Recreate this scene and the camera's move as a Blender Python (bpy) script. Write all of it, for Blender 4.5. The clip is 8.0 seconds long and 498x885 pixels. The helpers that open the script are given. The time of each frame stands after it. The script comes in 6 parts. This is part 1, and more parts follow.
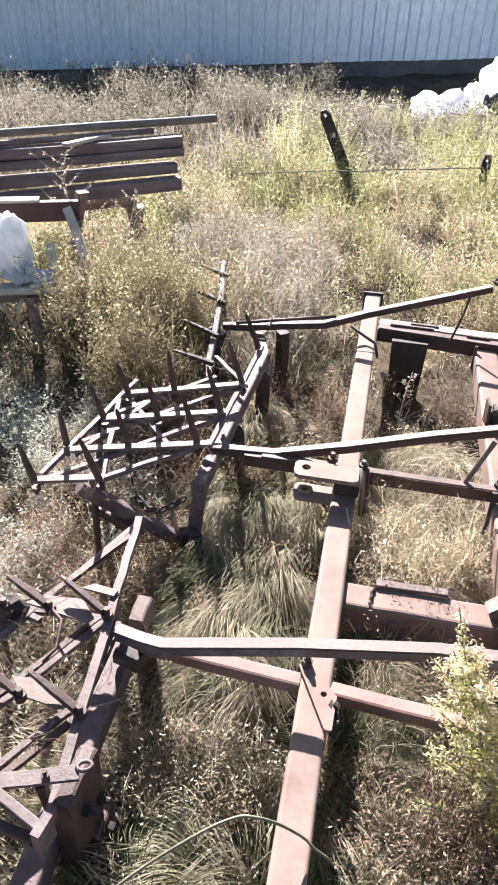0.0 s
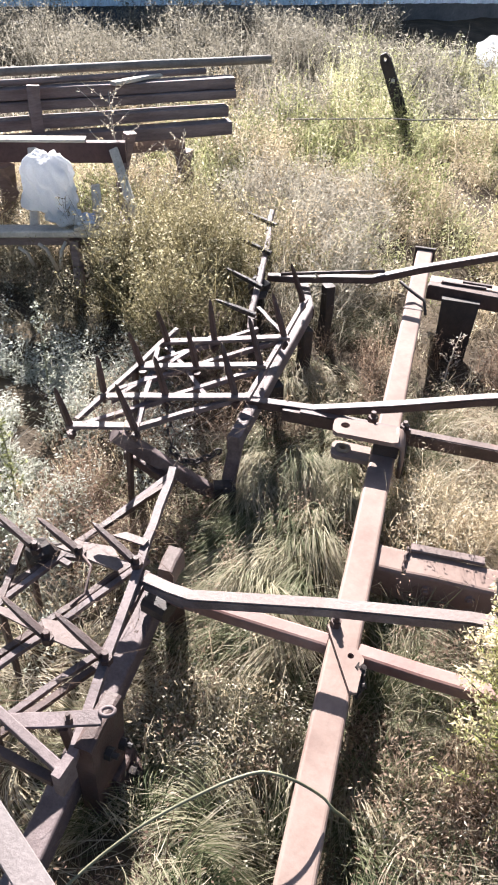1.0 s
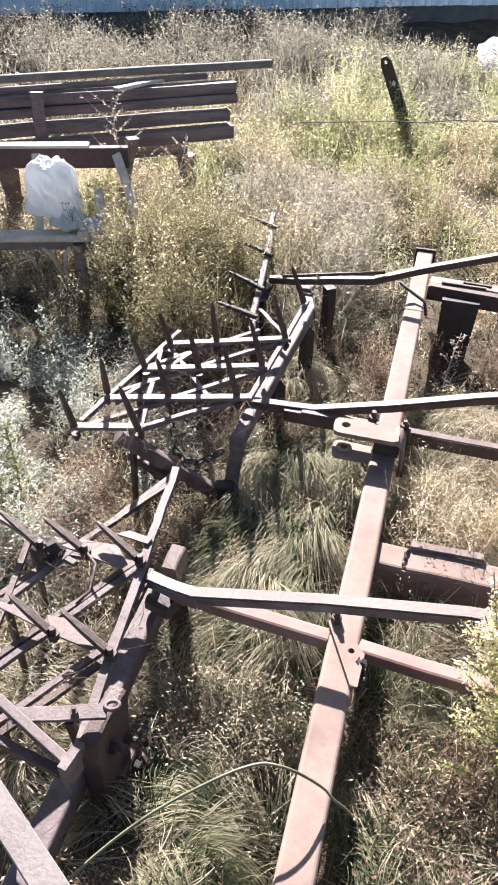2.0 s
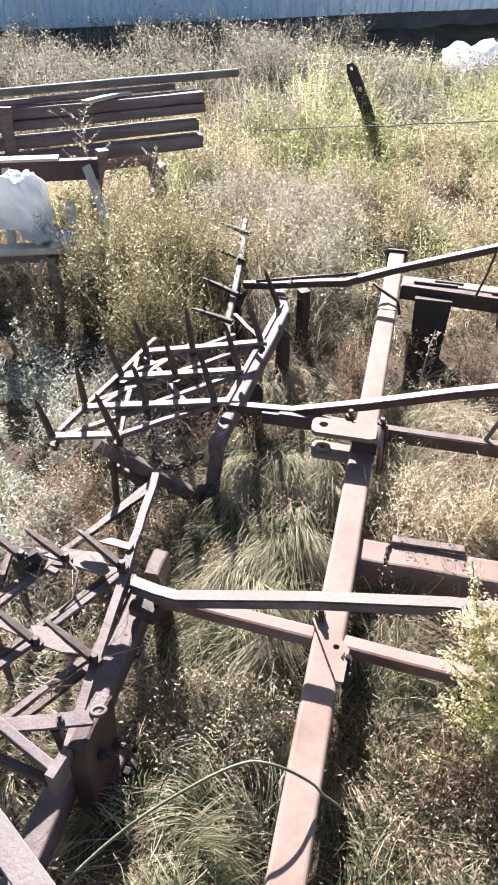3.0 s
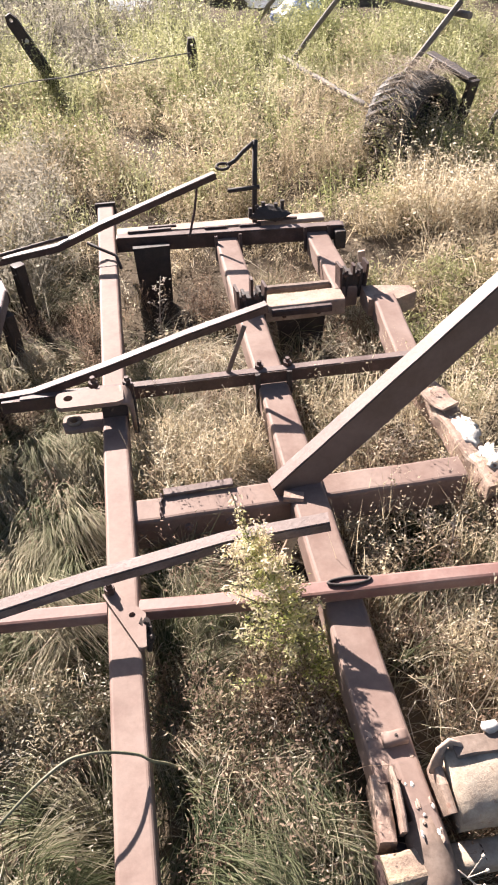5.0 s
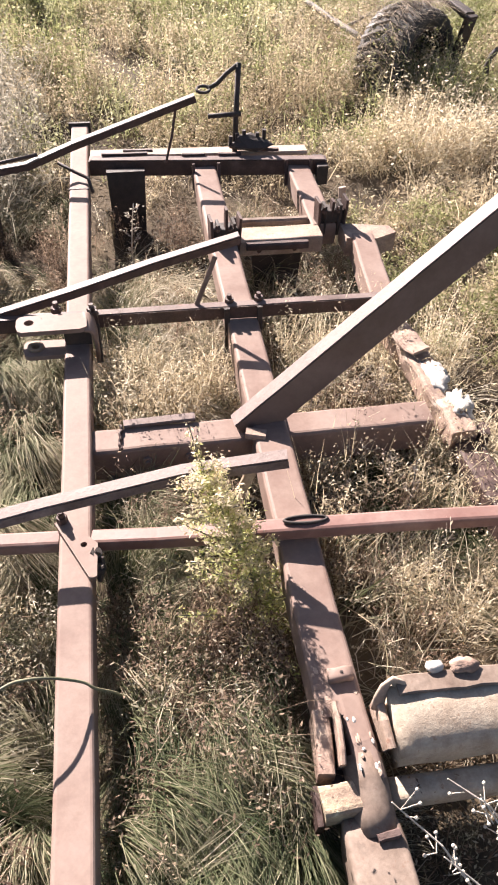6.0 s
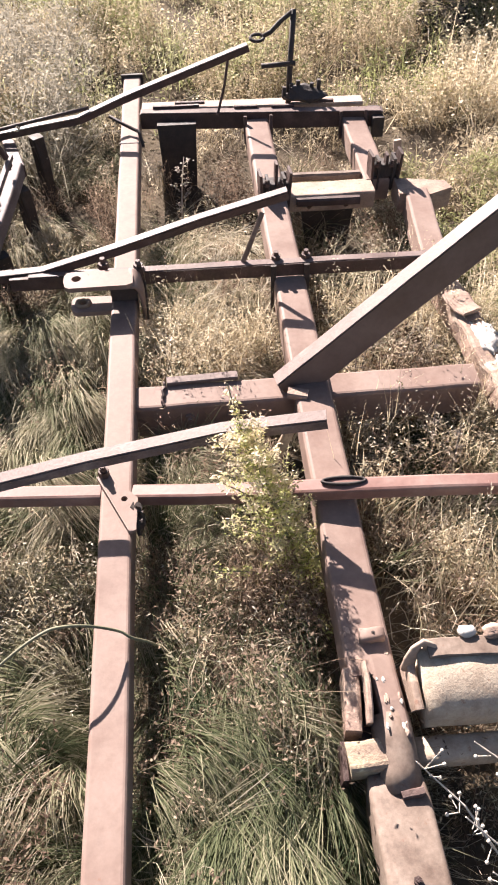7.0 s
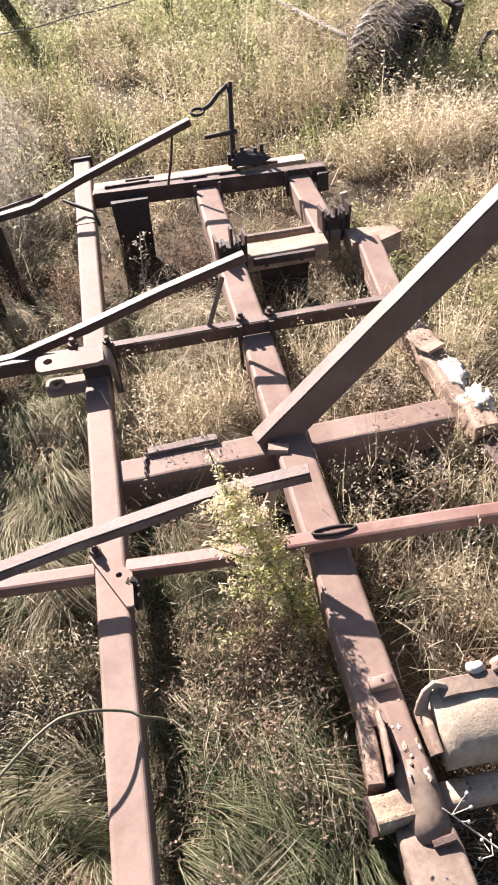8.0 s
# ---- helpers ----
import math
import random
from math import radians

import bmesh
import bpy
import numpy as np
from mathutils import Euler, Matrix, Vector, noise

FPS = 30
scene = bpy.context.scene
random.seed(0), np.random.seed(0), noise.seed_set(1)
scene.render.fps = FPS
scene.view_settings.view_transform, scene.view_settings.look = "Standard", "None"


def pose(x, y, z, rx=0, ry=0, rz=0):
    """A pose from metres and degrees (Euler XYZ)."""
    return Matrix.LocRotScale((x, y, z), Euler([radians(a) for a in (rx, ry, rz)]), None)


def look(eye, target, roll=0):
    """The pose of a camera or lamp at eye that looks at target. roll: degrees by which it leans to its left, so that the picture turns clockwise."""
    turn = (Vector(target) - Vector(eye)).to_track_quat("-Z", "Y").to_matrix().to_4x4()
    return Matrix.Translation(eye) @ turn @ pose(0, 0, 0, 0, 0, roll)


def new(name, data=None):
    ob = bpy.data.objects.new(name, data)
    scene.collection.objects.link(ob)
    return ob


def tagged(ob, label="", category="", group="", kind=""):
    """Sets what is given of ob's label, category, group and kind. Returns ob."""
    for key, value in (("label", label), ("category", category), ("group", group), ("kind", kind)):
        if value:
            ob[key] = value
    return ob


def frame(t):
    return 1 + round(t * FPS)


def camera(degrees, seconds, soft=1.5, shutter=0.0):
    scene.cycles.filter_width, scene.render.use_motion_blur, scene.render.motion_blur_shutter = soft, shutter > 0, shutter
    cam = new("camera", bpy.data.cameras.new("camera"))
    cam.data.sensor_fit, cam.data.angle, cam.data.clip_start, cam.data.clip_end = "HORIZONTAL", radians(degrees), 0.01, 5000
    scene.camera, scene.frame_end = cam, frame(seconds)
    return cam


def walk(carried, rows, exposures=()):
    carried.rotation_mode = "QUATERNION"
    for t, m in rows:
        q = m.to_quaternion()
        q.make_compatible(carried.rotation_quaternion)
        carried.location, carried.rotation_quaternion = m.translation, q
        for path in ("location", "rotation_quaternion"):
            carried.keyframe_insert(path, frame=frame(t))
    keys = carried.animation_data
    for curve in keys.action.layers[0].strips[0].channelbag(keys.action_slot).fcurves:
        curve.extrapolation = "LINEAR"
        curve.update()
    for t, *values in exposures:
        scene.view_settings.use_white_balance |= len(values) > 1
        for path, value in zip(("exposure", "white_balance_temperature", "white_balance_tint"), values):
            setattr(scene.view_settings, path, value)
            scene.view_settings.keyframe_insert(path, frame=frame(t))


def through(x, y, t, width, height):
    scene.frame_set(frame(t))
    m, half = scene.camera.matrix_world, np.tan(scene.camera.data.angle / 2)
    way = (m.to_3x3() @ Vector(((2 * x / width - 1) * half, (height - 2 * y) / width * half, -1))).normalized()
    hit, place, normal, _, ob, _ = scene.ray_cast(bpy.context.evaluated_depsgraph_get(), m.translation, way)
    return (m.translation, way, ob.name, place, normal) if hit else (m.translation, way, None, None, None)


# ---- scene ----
cam = camera(37.6, 8.0, soft=1.9)
PATH = [
    (0, (0.017, -1.135, 1.93), (-0.271, 0.474, 0.777), 2.0),
    (0.5, (0.009, -1.124, 1.919), (-0.439, 0.413, 0.72), 0.9),
    (1, (0.015, -1.097, 1.897), (-0.357, 0.417, 0.644), 2.5),
    (2.5, (0.042, -1.137, 1.916), (-0.35, 0.381, 0.675), 1.5),
    (3, (0.057, -1.139, 1.901), (-0.294, 0.4, 0.674), 0.4),
    (3.5, (0.107, -1.135, 1.883), (0.009, 0.434, 0.647), -1.3),
    (4, (0.166, -1.154, 1.894), (0.279, 0.398, 0.638), -2.0),
    (4.5, (0.173, -1.14, 1.899), (0.322, 0.398, 0.629), -4.1),
    (5, (0.172, -1.104, 1.889), (0.381, 0.38, 0.566), -2.2),
    (5.2, (0.183, -1.101, 1.886), (0.434, 0.376, 0.562), -0.8),
    (6.3, (0.235, -1.098, 1.829), (0.474, 0.201, 0.327), 3.0),
    (6.5, (0.249, -1.096, 1.831), (0.435, 0.169, 0.293), 1.4),
    (7, (0.25, -1.104, 1.84), (0.348, 0.206, 0.332), -1.1),
    (7.5, (0.237, -1.088, 1.874), (0.349, 0.317, 0.454), -3.6),
    (8, (0.252, -1.1, 1.872), (0.413, 0.303, 0.456), -6.3),
]
walk(cam, [(t, look(eye, target, roll)) for t, eye, target, roll in PATH], [(0.0, 2.29, 6150, 12), (3.0, 2.27, 6080, 12), (4.0, 2.02, 6450, 14), (6.5, 2.1, 6650, 17), (8.0, 2.06, 6600, 17)])

# ---- light ----
SUN_AZ, SUN_EL = radians(24), radians(31.5)
SUN_DIR = Vector((-math.sin(SUN_AZ) * math.cos(SUN_EL), math.cos(SUN_AZ) * math.cos(SUN_EL), math.sin(SUN_EL)))
sky_world = bpy.data.worlds.new("sky")
sky_world.use_nodes = True
scene.world = sky_world
_n = sky_world.node_tree.nodes
_sky = _n.new("ShaderNodeTexSky")
_sky.sky_type, _sky.sun_disc = "NISHITA", False
_sky.sun_elevation, _sky.sun_rotation = SUN_EL, -SUN_AZ
_sky.air_density, _sky.dust_density = 1.0, 1.5
sky_world.node_tree.links.new(_sky.outputs[0], _n["Background"].inputs[0])
_n["Background"].inputs[1].default_value = 0.034
sun = new("sun", bpy.data.lights.new("sun", "SUN"))
sun.data.energy, sun.data.angle, sun.data.color = 5.0, radians(0.6), (1.0, 0.925, 0.85)
sun.matrix_world = look(SUN_DIR * 40, (0, 0, 0))

# ---- materials ----
def nodes_of(name):
    m = bpy.data.materials.new(name)
    m.use_nodes = True
    return m, m.node_tree.nodes, m.node_tree.links, m.node_tree.nodes["Principled BSDF"]


def ramp(nodes, links, source, stops):
    r = nodes.new("ShaderNodeValToRGB")
    e = r.color_ramp.elements
    while len(e) < len(stops):
        e.new(0.5)
    for el, (p, c) in zip(e, stops):
        el.position, el.color = p, (*c, 1)
    links.new(source, r.inputs[0])
    return r


def noise_tex(nodes, links, coord, scale, detail=5, rough=0.6, stretch=None):
    t = nodes.new("ShaderNodeTexNoise")
    t.inputs["Scale"].default_value, t.inputs["Detail"].default_value, t.inputs["Roughness"].default_value = scale, detail, rough
    if stretch:
        mp = nodes.new("ShaderNodeMapping")
        mp.inputs["Scale"].default_value = stretch
        links.new(coord, mp.inputs[0])
        coord = mp.outputs[0]
    links.new(coord, t.inputs["Vector"])
    return t.outputs[0]


def surface(name, stops, coarse=6, fine=60, rough=0.7, metal=0.0, bump=0.3, spots=None, spot_at=0.62, stretch=None, spec=0.5, grain=(0.66, 1.16)):
    """A worn surface: a coarse stain ramp, a fine grain over it, and spots of another colour."""
    m, n, l, p = nodes_of(name)
    co = n.new("ShaderNodeTexCoord").outputs["Object"]
    big = noise_tex(n, l, co, coarse, 6, 0.65, stretch)
    small = noise_tex(n, l, co, fine, 4, 0.7, stretch)
    col = ramp(n, l, big, stops).outputs[0]
    g = ramp(n, l, small, [(0.25, (grain[0],) * 3), (0.7, (grain[1],) * 3)])
    mx = n.new("ShaderNodeMix")
    mx.data_type, mx.blend_type = "RGBA", "MULTIPLY"
    mx.inputs["Factor"].default_value = 0.8
    l.new(col, mx.inputs["A"]), l.new(g.outputs[0], mx.inputs["B"])
    out = mx.outputs["Result"]
    if spots:
        sp = noise_tex(n, l, co, coarse * 3.1, 8, 0.7)
        mask = ramp(n, l, sp, [(spot_at, (0, 0, 0)), (spot_at + 0.07, (1, 1, 1))])
        m2 = n.new("ShaderNodeMix")
        m2.data_type = "RGBA"
        l.new(mask.outputs[0], m2.inputs["Factor"]), l.new(out, m2.inputs["A"])
        m2.inputs["B"].default_value = (*spots, 1)
        out = m2.outputs["Result"]
    l.new(out, p.inputs["Base Color"])
    rr = ramp(n, l, big, [(0.3, (rough - 0.12,) * 3), (0.7, (min(1, rough + 0.12),) * 3)])
    l.new(rr.outputs[0], p.inputs["Roughness"])
    p.inputs["Metallic"].default_value = metal
    p.inputs["Specular IOR Level"].default_value = spec
    b = n.new("ShaderNodeBump")
    b.inputs["Strength"].default_value, b.inputs["Distance"].default_value = bump, 0.004
    l.new(small, b.inputs["Height"]), l.new(b.outputs[0], p.inputs["Normal"])
    return m


def leafage(name, stops, through=0.35, rough=0.65):
    """Leaves, stalks and blades: the colour runs along 'tone', kept blade by blade on the mesh; thin, so light comes through."""
    m, n, l, p = nodes_of(name)
    a = n.new("ShaderNodeAttribute")
    a.attribute_name = "tone"
    col = ramp(n, l, a.outputs["Fac"], stops).outputs[0]
    l.new(col, p.inputs["Base Color"])
    p.inputs["Roughness"].default_value = rough
    p.inputs["Specular IOR Level"].default_value = 0.12
    tr = n.new("ShaderNodeBsdfTranslucent")
    l.new(col, tr.inputs["Color"])
    mx = n.new("ShaderNodeMixShader")
    mx.inputs[0].default_value = through
    l.new(p.outputs[0], mx.inputs[1]), l.new(tr.outputs[0], mx.inputs[2])
    l.new(mx.outputs[0], n["Material Output"].inputs[0])
    return m


M_PAINT = surface("faded_red_oxide_paint", [(0.3, (0.166, 0.11, 0.0911)), (0.52, (0.227, 0.165, 0.139)), (0.75, (0.276, 0.215, 0.188))], 4, 70, 0.58, bump=0.12, spots=(0.2, 0.105, 0.075), spot_at=0.68, grain=(0.84, 1.07), spec=0.15)
# Darkened so the channel's web reads as shaded; pairs with M_BAR on top.
M_BROWN = surface("shaded_channel_brown", [(0.3, (0.085, 0.056, 0.046)), (0.52, (0.13, 0.092, 0.078)), (0.75, (0.175, 0.13, 0.112))], 5, 70, 0.52, bump=0.12, spots=(0.14, 0.075, 0.055), spot_at=0.68, grain=(0.84, 1.07), spec=0.4)
M_RED = surface("red_painted_pipe", [(0.3, (0.15, 0.075, 0.064)), (0.55, (0.215, 0.128, 0.11)), (0.8, (0.3, 0.218, 0.19))], 6, 70, 0.56, bump=0.12, spots=(0.2, 0.11, 0.085), grain=(0.84, 1.07), spec=0.28)
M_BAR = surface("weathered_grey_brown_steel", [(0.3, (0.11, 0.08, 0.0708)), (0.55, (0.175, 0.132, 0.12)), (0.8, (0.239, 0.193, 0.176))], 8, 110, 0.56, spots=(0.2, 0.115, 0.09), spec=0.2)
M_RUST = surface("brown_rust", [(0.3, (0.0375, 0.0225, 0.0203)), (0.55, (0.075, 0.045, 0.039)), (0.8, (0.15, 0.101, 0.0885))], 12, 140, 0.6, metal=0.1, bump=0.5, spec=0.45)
M_HARROW = surface("purple_brown_rusted_steel", [(0.3, (0.081, 0.0603, 0.0585)), (0.55, (0.158, 0.123, 0.121)), (0.8, (0.252, 0.21, 0.205))], 12, 140, 0.6, bump=0.4, spec=0.22)
M_DARK = surface("near_black_iron", [(0.35, (0.018, 0.014, 0.013)), (0.65, (0.055, 0.04, 0.035))], 14, 120, 0.7, bump=0.5)
M_LICHEN = surface("lichened_iron", [(0.3, (0.18, 0.12, 0.095)), (0.5, (0.32, 0.24, 0.17)), (0.72, (0.46, 0.39, 0.25))], 14, 110, 0.85, bump=0.7, spots=(0.55, 0.5, 0.33), spot_at=0.6)
M_GREY_STEEL = surface("bare_grey_steel", [(0.3, (0.11, 0.09, 0.085)), (0.55, (0.18, 0.153, 0.147)), (0.8, (0.25, 0.22, 0.21))], 8, 110, 0.55, spots=(0.16, 0.1, 0.08), spec=0.3)
M_BROWN_DUST = surface("dusty_brown_beam", [(0.3, (0.13, 0.093, 0.074)), (0.55, (0.2, 0.153, 0.124)), (0.8, (0.28, 0.225, 0.187))], 14, 80, 0.65, bump=0.15, spots=(0.17, 0.1, 0.075), spec=0.2)
M_SCALE = surface("scaling_pinkish_rust", [(0.3, (0.19, 0.125, 0.1)), (0.55, (0.33, 0.24, 0.19)), (0.8, (0.5, 0.42, 0.35))], 13, 110, 0.8, bump=0.7, spots=(0.52, 0.48, 0.42), spot_at=0.64, spec=0.3)
M_TAN = surface("dusty_tan_steel", [(0.3, (0.26, 0.185, 0.145)), (0.55, (0.38, 0.29, 0.23)), (0.8, (0.48, 0.395, 0.32))], 9, 110, 0.75, bump=0.4, spots=(0.24, 0.13, 0.09), spec=0.3)
M_CASING = surface("dusty_sheet_casing", [(0.3, (0.29, 0.225, 0.17)), (0.5, (0.41, 0.335, 0.26)), (0.72, (0.5, 0.43, 0.34))], 22, 160, 0.8, bump=0.35, spots=(0.3, 0.2, 0.14), spot_at=0.6, spec=0.2, grain=(0.8, 1.1))
M_WOOD_DARK = surface("dark_weathered_plank", [(0.3, (0.111, 0.078, 0.0728)), (0.6, (0.247, 0.189, 0.176)), (0.85, (0.429, 0.351, 0.325))], 3, 40, 0.8, stretch=(1, 1, 6), bump=0.5)
M_WOOD_PALE = surface("bleached_board", [(0.3, (0.42, 0.37, 0.3)), (0.6, (0.6, 0.54, 0.46)), (0.85, (0.7, 0.65, 0.58))], 5, 60, 0.8, bump=0.4)
M_WOOD_POLE = surface("grey_wooden_pole", [(0.3, (0.13, 0.112, 0.1)), (0.6, (0.23, 0.205, 0.18)), (0.85, (0.34, 0.31, 0.275))], 7, 80, 0.8, bump=0.5)
M_WOOD_RED = surface("red_stained_board", [(0.3, (0.055, 0.028, 0.027)), (0.6, (0.1, 0.055, 0.05)), (0.85, (0.17, 0.115, 0.1))], 5, 60, 0.8, bump=0.4)
M_SACK = surface("white_woven_sack", [(0.3, (0.6, 0.63, 0.68)), (0.6, (0.74, 0.76, 0.8)), (0.85, (0.8, 0.8, 0.82))], 9, 160, 0.55, bump=0.25)
def translucent(m, share):
    """Thin woven plastic: part of the light goes through."""
    n, l = m.node_tree.nodes, m.node_tree.links
    tr, mx = n.new("ShaderNodeBsdfTranslucent"), n.new("ShaderNodeMixShader")
    tr.inputs["Color"].default_value = (0.9, 0.91, 0.93, 1)
    mx.inputs[0].default_value = share
    l.new(n["Principled BSDF"].outputs[0], mx.inputs[1]), l.new(tr.outputs[0], mx.inputs[2])
    l.new(mx.outputs[0], n["Material Output"].inputs[0])


translucent(M_SACK, 0.7)
M_BAG = surface("thin_white_bag", [(0.3, (0.5, 0.53, 0.57)), (0.6, (0.62, 0.645, 0.68)), (0.85, (0.68, 0.69, 0.71))], 9, 160, 0.5, bump=0.3)
translucent(M_BAG, 0.4)
M_SACK_BLUE = surface("blue_white_sack", [(0.38, (0.1, 0.16, 0.4)), (0.48, (0.45, 0.52, 0.66)), (0.6, (0.74, 0.76, 0.8))], 5, 120, 0.55, bump=0.25)
M_FILM = surface("black_plastic_film", [(0.35, (0.012, 0.012, 0.014)), (0.65, (0.04, 0.04, 0.045))], 9, 90, 0.35, bump=0.5)
M_STONE = surface("pale_rubble", [(0.3, (0.34, 0.32, 0.29)), (0.6, (0.5, 0.48, 0.45)), (0.85, (0.62, 0.61, 0.58))], 9, 90, 0.85, bump=0.7)
M_TYRE = surface("old_black_rubber", [(0.35, (0.014, 0.014, 0.015)), (0.65, (0.045, 0.043, 0.042))], 9, 120, 0.75, bump=0.4)
# Dusty lugs in a lighter copy of M_TYRE, sunlight put into the colour.
M_TREAD = surface("dusty_worn_lit_rubber", [(0.35, (0.06, 0.052, 0.048)), (0.65, (0.15, 0.13, 0.115))], 9, 120, 0.7, bump=0.4)
M_SIDING = surface("galvanised_corrugated_sheet", [(0.3, (0.64, 0.77, 0.87)), (0.55, (0.74, 0.84, 0.91)), (0.8, (0.81, 0.88, 0.93))], 0.6, 30, 0.35, metal=0.0, bump=0.05, stretch=(1, 1, 0.25))
# Dark concrete; shade on the backlit side is put into the colour.
M_PLINTH = surface("dark_plinth_with_shade", [(0.3, (0.0595, 0.0629, 0.068)), (0.6, (0.119, 0.122, 0.128)), (0.85, (0.204, 0.204, 0.204))], 3, 40, 0.85, bump=0.5, spec=0.3)
M_ROOF = surface("grey_roof_sheet", [(0.3, (0.25, 0.26, 0.28)), (0.7, (0.38, 0.39, 0.4))], 2, 40, 0.6, bump=0.2)
M_WIRE = surface("dull_stiff_wire", [(0.3, (0.1, 0.1, 0.06)), (0.7, (0.22, 0.21, 0.13))], 20, 120, 0.6, bump=0.1)
M_SOIL = surface("straw_littered_soil", [(0.3, (0.04, 0.031, 0.022)), (0.5, (0.08, 0.062, 0.043)), (0.72, (0.15, 0.118, 0.08))], 2.5, 55, 0.95, bump=1.0, spots=(0.22, 0.18, 0.12), spot_at=0.64, spec=0.1)

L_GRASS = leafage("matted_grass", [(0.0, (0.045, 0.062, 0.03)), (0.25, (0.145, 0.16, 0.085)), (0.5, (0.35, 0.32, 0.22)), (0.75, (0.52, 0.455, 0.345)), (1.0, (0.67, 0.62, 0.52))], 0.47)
L_STRAW = leafage("dry_straw", [(0.0, (0.1, 0.075, 0.058)), (0.4, (0.29, 0.24, 0.185)), (0.75, (0.5, 0.43, 0.35)), (1.0, (0.7, 0.64, 0.56))], 0.42)
L_HERB = leafage("dry_tan_herb", [(0.0, (0.14, 0.11, 0.068)), (0.3, (0.31, 0.25, 0.165)), (0.6, (0.54, 0.455, 0.315)), (0.85, (0.68, 0.6, 0.45)), (1.0, (0.76, 0.7, 0.57))], 0.52)
L_SILVER = leafage("silvery_wormwood", [(0.0, (0.13, 0.145, 0.095)), (0.4, (0.35, 0.365, 0.29)), (0.75, (0.57, 0.575, 0.5)), (1.0, (0.72, 0.715, 0.66))], 0.42)
L_PALE = leafage("pale_tan_herb", [(0.0, (0.09, 0.075, 0.05)), (0.35, (0.26, 0.235, 0.16)), (0.65, (0.47, 0.43, 0.32)), (1.0, (0.68, 0.64, 0.53))], 0.47)
L_YELLOW = leafage("yellow_green_weed", [(0.0, (0.085, 0.1, 0.035)), (0.35, (0.21, 0.225, 0.095)), (0.65, (0.37, 0.37, 0.195)), (1.0, (0.55, 0.525, 0.37))], 0.57)
L_BROWN = leafage("reddish_dead_herb", [(0.0, (0.09, 0.058, 0.045)), (0.4, (0.22, 0.155, 0.115)), (0.75, (0.38, 0.295, 0.215)), (1.0, (0.52, 0.44, 0.34))], 0.47)
L_GREY = leafage("grey_dry_stalks", [(0.0, (0.1, 0.092, 0.07)), (0.4, (0.24, 0.22, 0.175)), (0.75, (0.39, 0.36, 0.295)), (1.0, (0.53, 0.5, 0.42))], 0.52)
L_BUSH = leafage("browning_bush", [(0.0, (0.085, 0.07, 0.04)), (0.35, (0.23, 0.2, 0.105)), (0.65, (0.43, 0.385, 0.225)), (1.0, (0.64, 0.585, 0.42))], 0.52)
L_PLANT = leafage("fresh_goldenrod", [(0.0, (0.17, 0.23, 0.05)), (0.35, (0.38, 0.42, 0.14)), (0.65, (0.6, 0.56, 0.31)), (1.0, (0.76, 0.65, 0.5))], 0.62)

# ---- mesh helpers ----
BASE = {}


def thing(name, base, label, category, group="", kind=""):
    """An Empty at the foot of a thing; its parts are given in world places."""
    e = new(name)
    e.location = base
    e.empty_display_size = 0.05
    BASE[e] = Vector(base)
    return tagged(e, label, category, group, kind)


def part(name, geo, material, parent=None, label="", smooth=False):
    """Links (verts, faces) as one mesh under a thing or a part."""
    verts, faces = geo
    base = BASE[parent] if parent else Vector((0, 0, 0))
    me = bpy.data.meshes.new(name)
    me.from_pydata([tuple(Vector(v) - base) for v in verts], [], faces)
    me.materials.append(material)
    if smooth:
        me.polygons.foreach_set("use_smooth", [True] * len(me.polygons))
    ob = new(name, me)
    if parent:
        ob.parent = parent
        BASE[ob] = base
    if label:
        ob["label"] = label
    return ob


def solo(name, geo, material, label, category, base=None, group="", kind="", smooth=False):
    """A thing of one mesh, its origin at its foot."""
    verts, faces = geo
    if base is None:
        c = np.mean(np.array([tuple(v) for v in verts]), 0)
        base = (c[0], c[1], min(v[2] for v in verts))
    b = Vector(base)
    ob = part(name, ([Vector(v) - b for v in verts], faces), material, smooth=smooth)
    ob.location = b
    BASE[ob] = b
    return tagged(ob, label, category, group, kind)


def join(*geos):
    verts, faces = [], []
    for v, f in geos:
        o = len(verts)
        verts += list(v)
        faces += [tuple(i + o for i in face) for face in f]
    return verts, faces


def rrect(w, h, r=0.008, n=2):
    """A rounded rectangle, centred."""
    out = []
    for cx, cy, a0 in ((w / 2 - r, h / 2 - r, 0), (-w / 2 + r, h / 2 - r, 90), (-w / 2 + r, -h / 2 + r, 180), (w / 2 - r, -h / 2 + r, 270)):
        for k in range(n + 1):
            a = radians(a0 + 90 * k / n)
            out.append((cx + r * math.cos(a), cy + r * math.sin(a)))
    return out


def circ(r, n=10):
    return [(r * math.cos(2 * math.pi * k / n), r * math.sin(2 * math.pi * k / n)) for k in range(n)]


def channel(w, h, t=0.008):
    """A U lying open downwards."""
    a, b = w / 2, w / 2 - t
    return [(-a, -h), (-b, -h), (-b, -t), (b, -t), (b, -h), (a, -h), (a, 0), (-a, 0)]


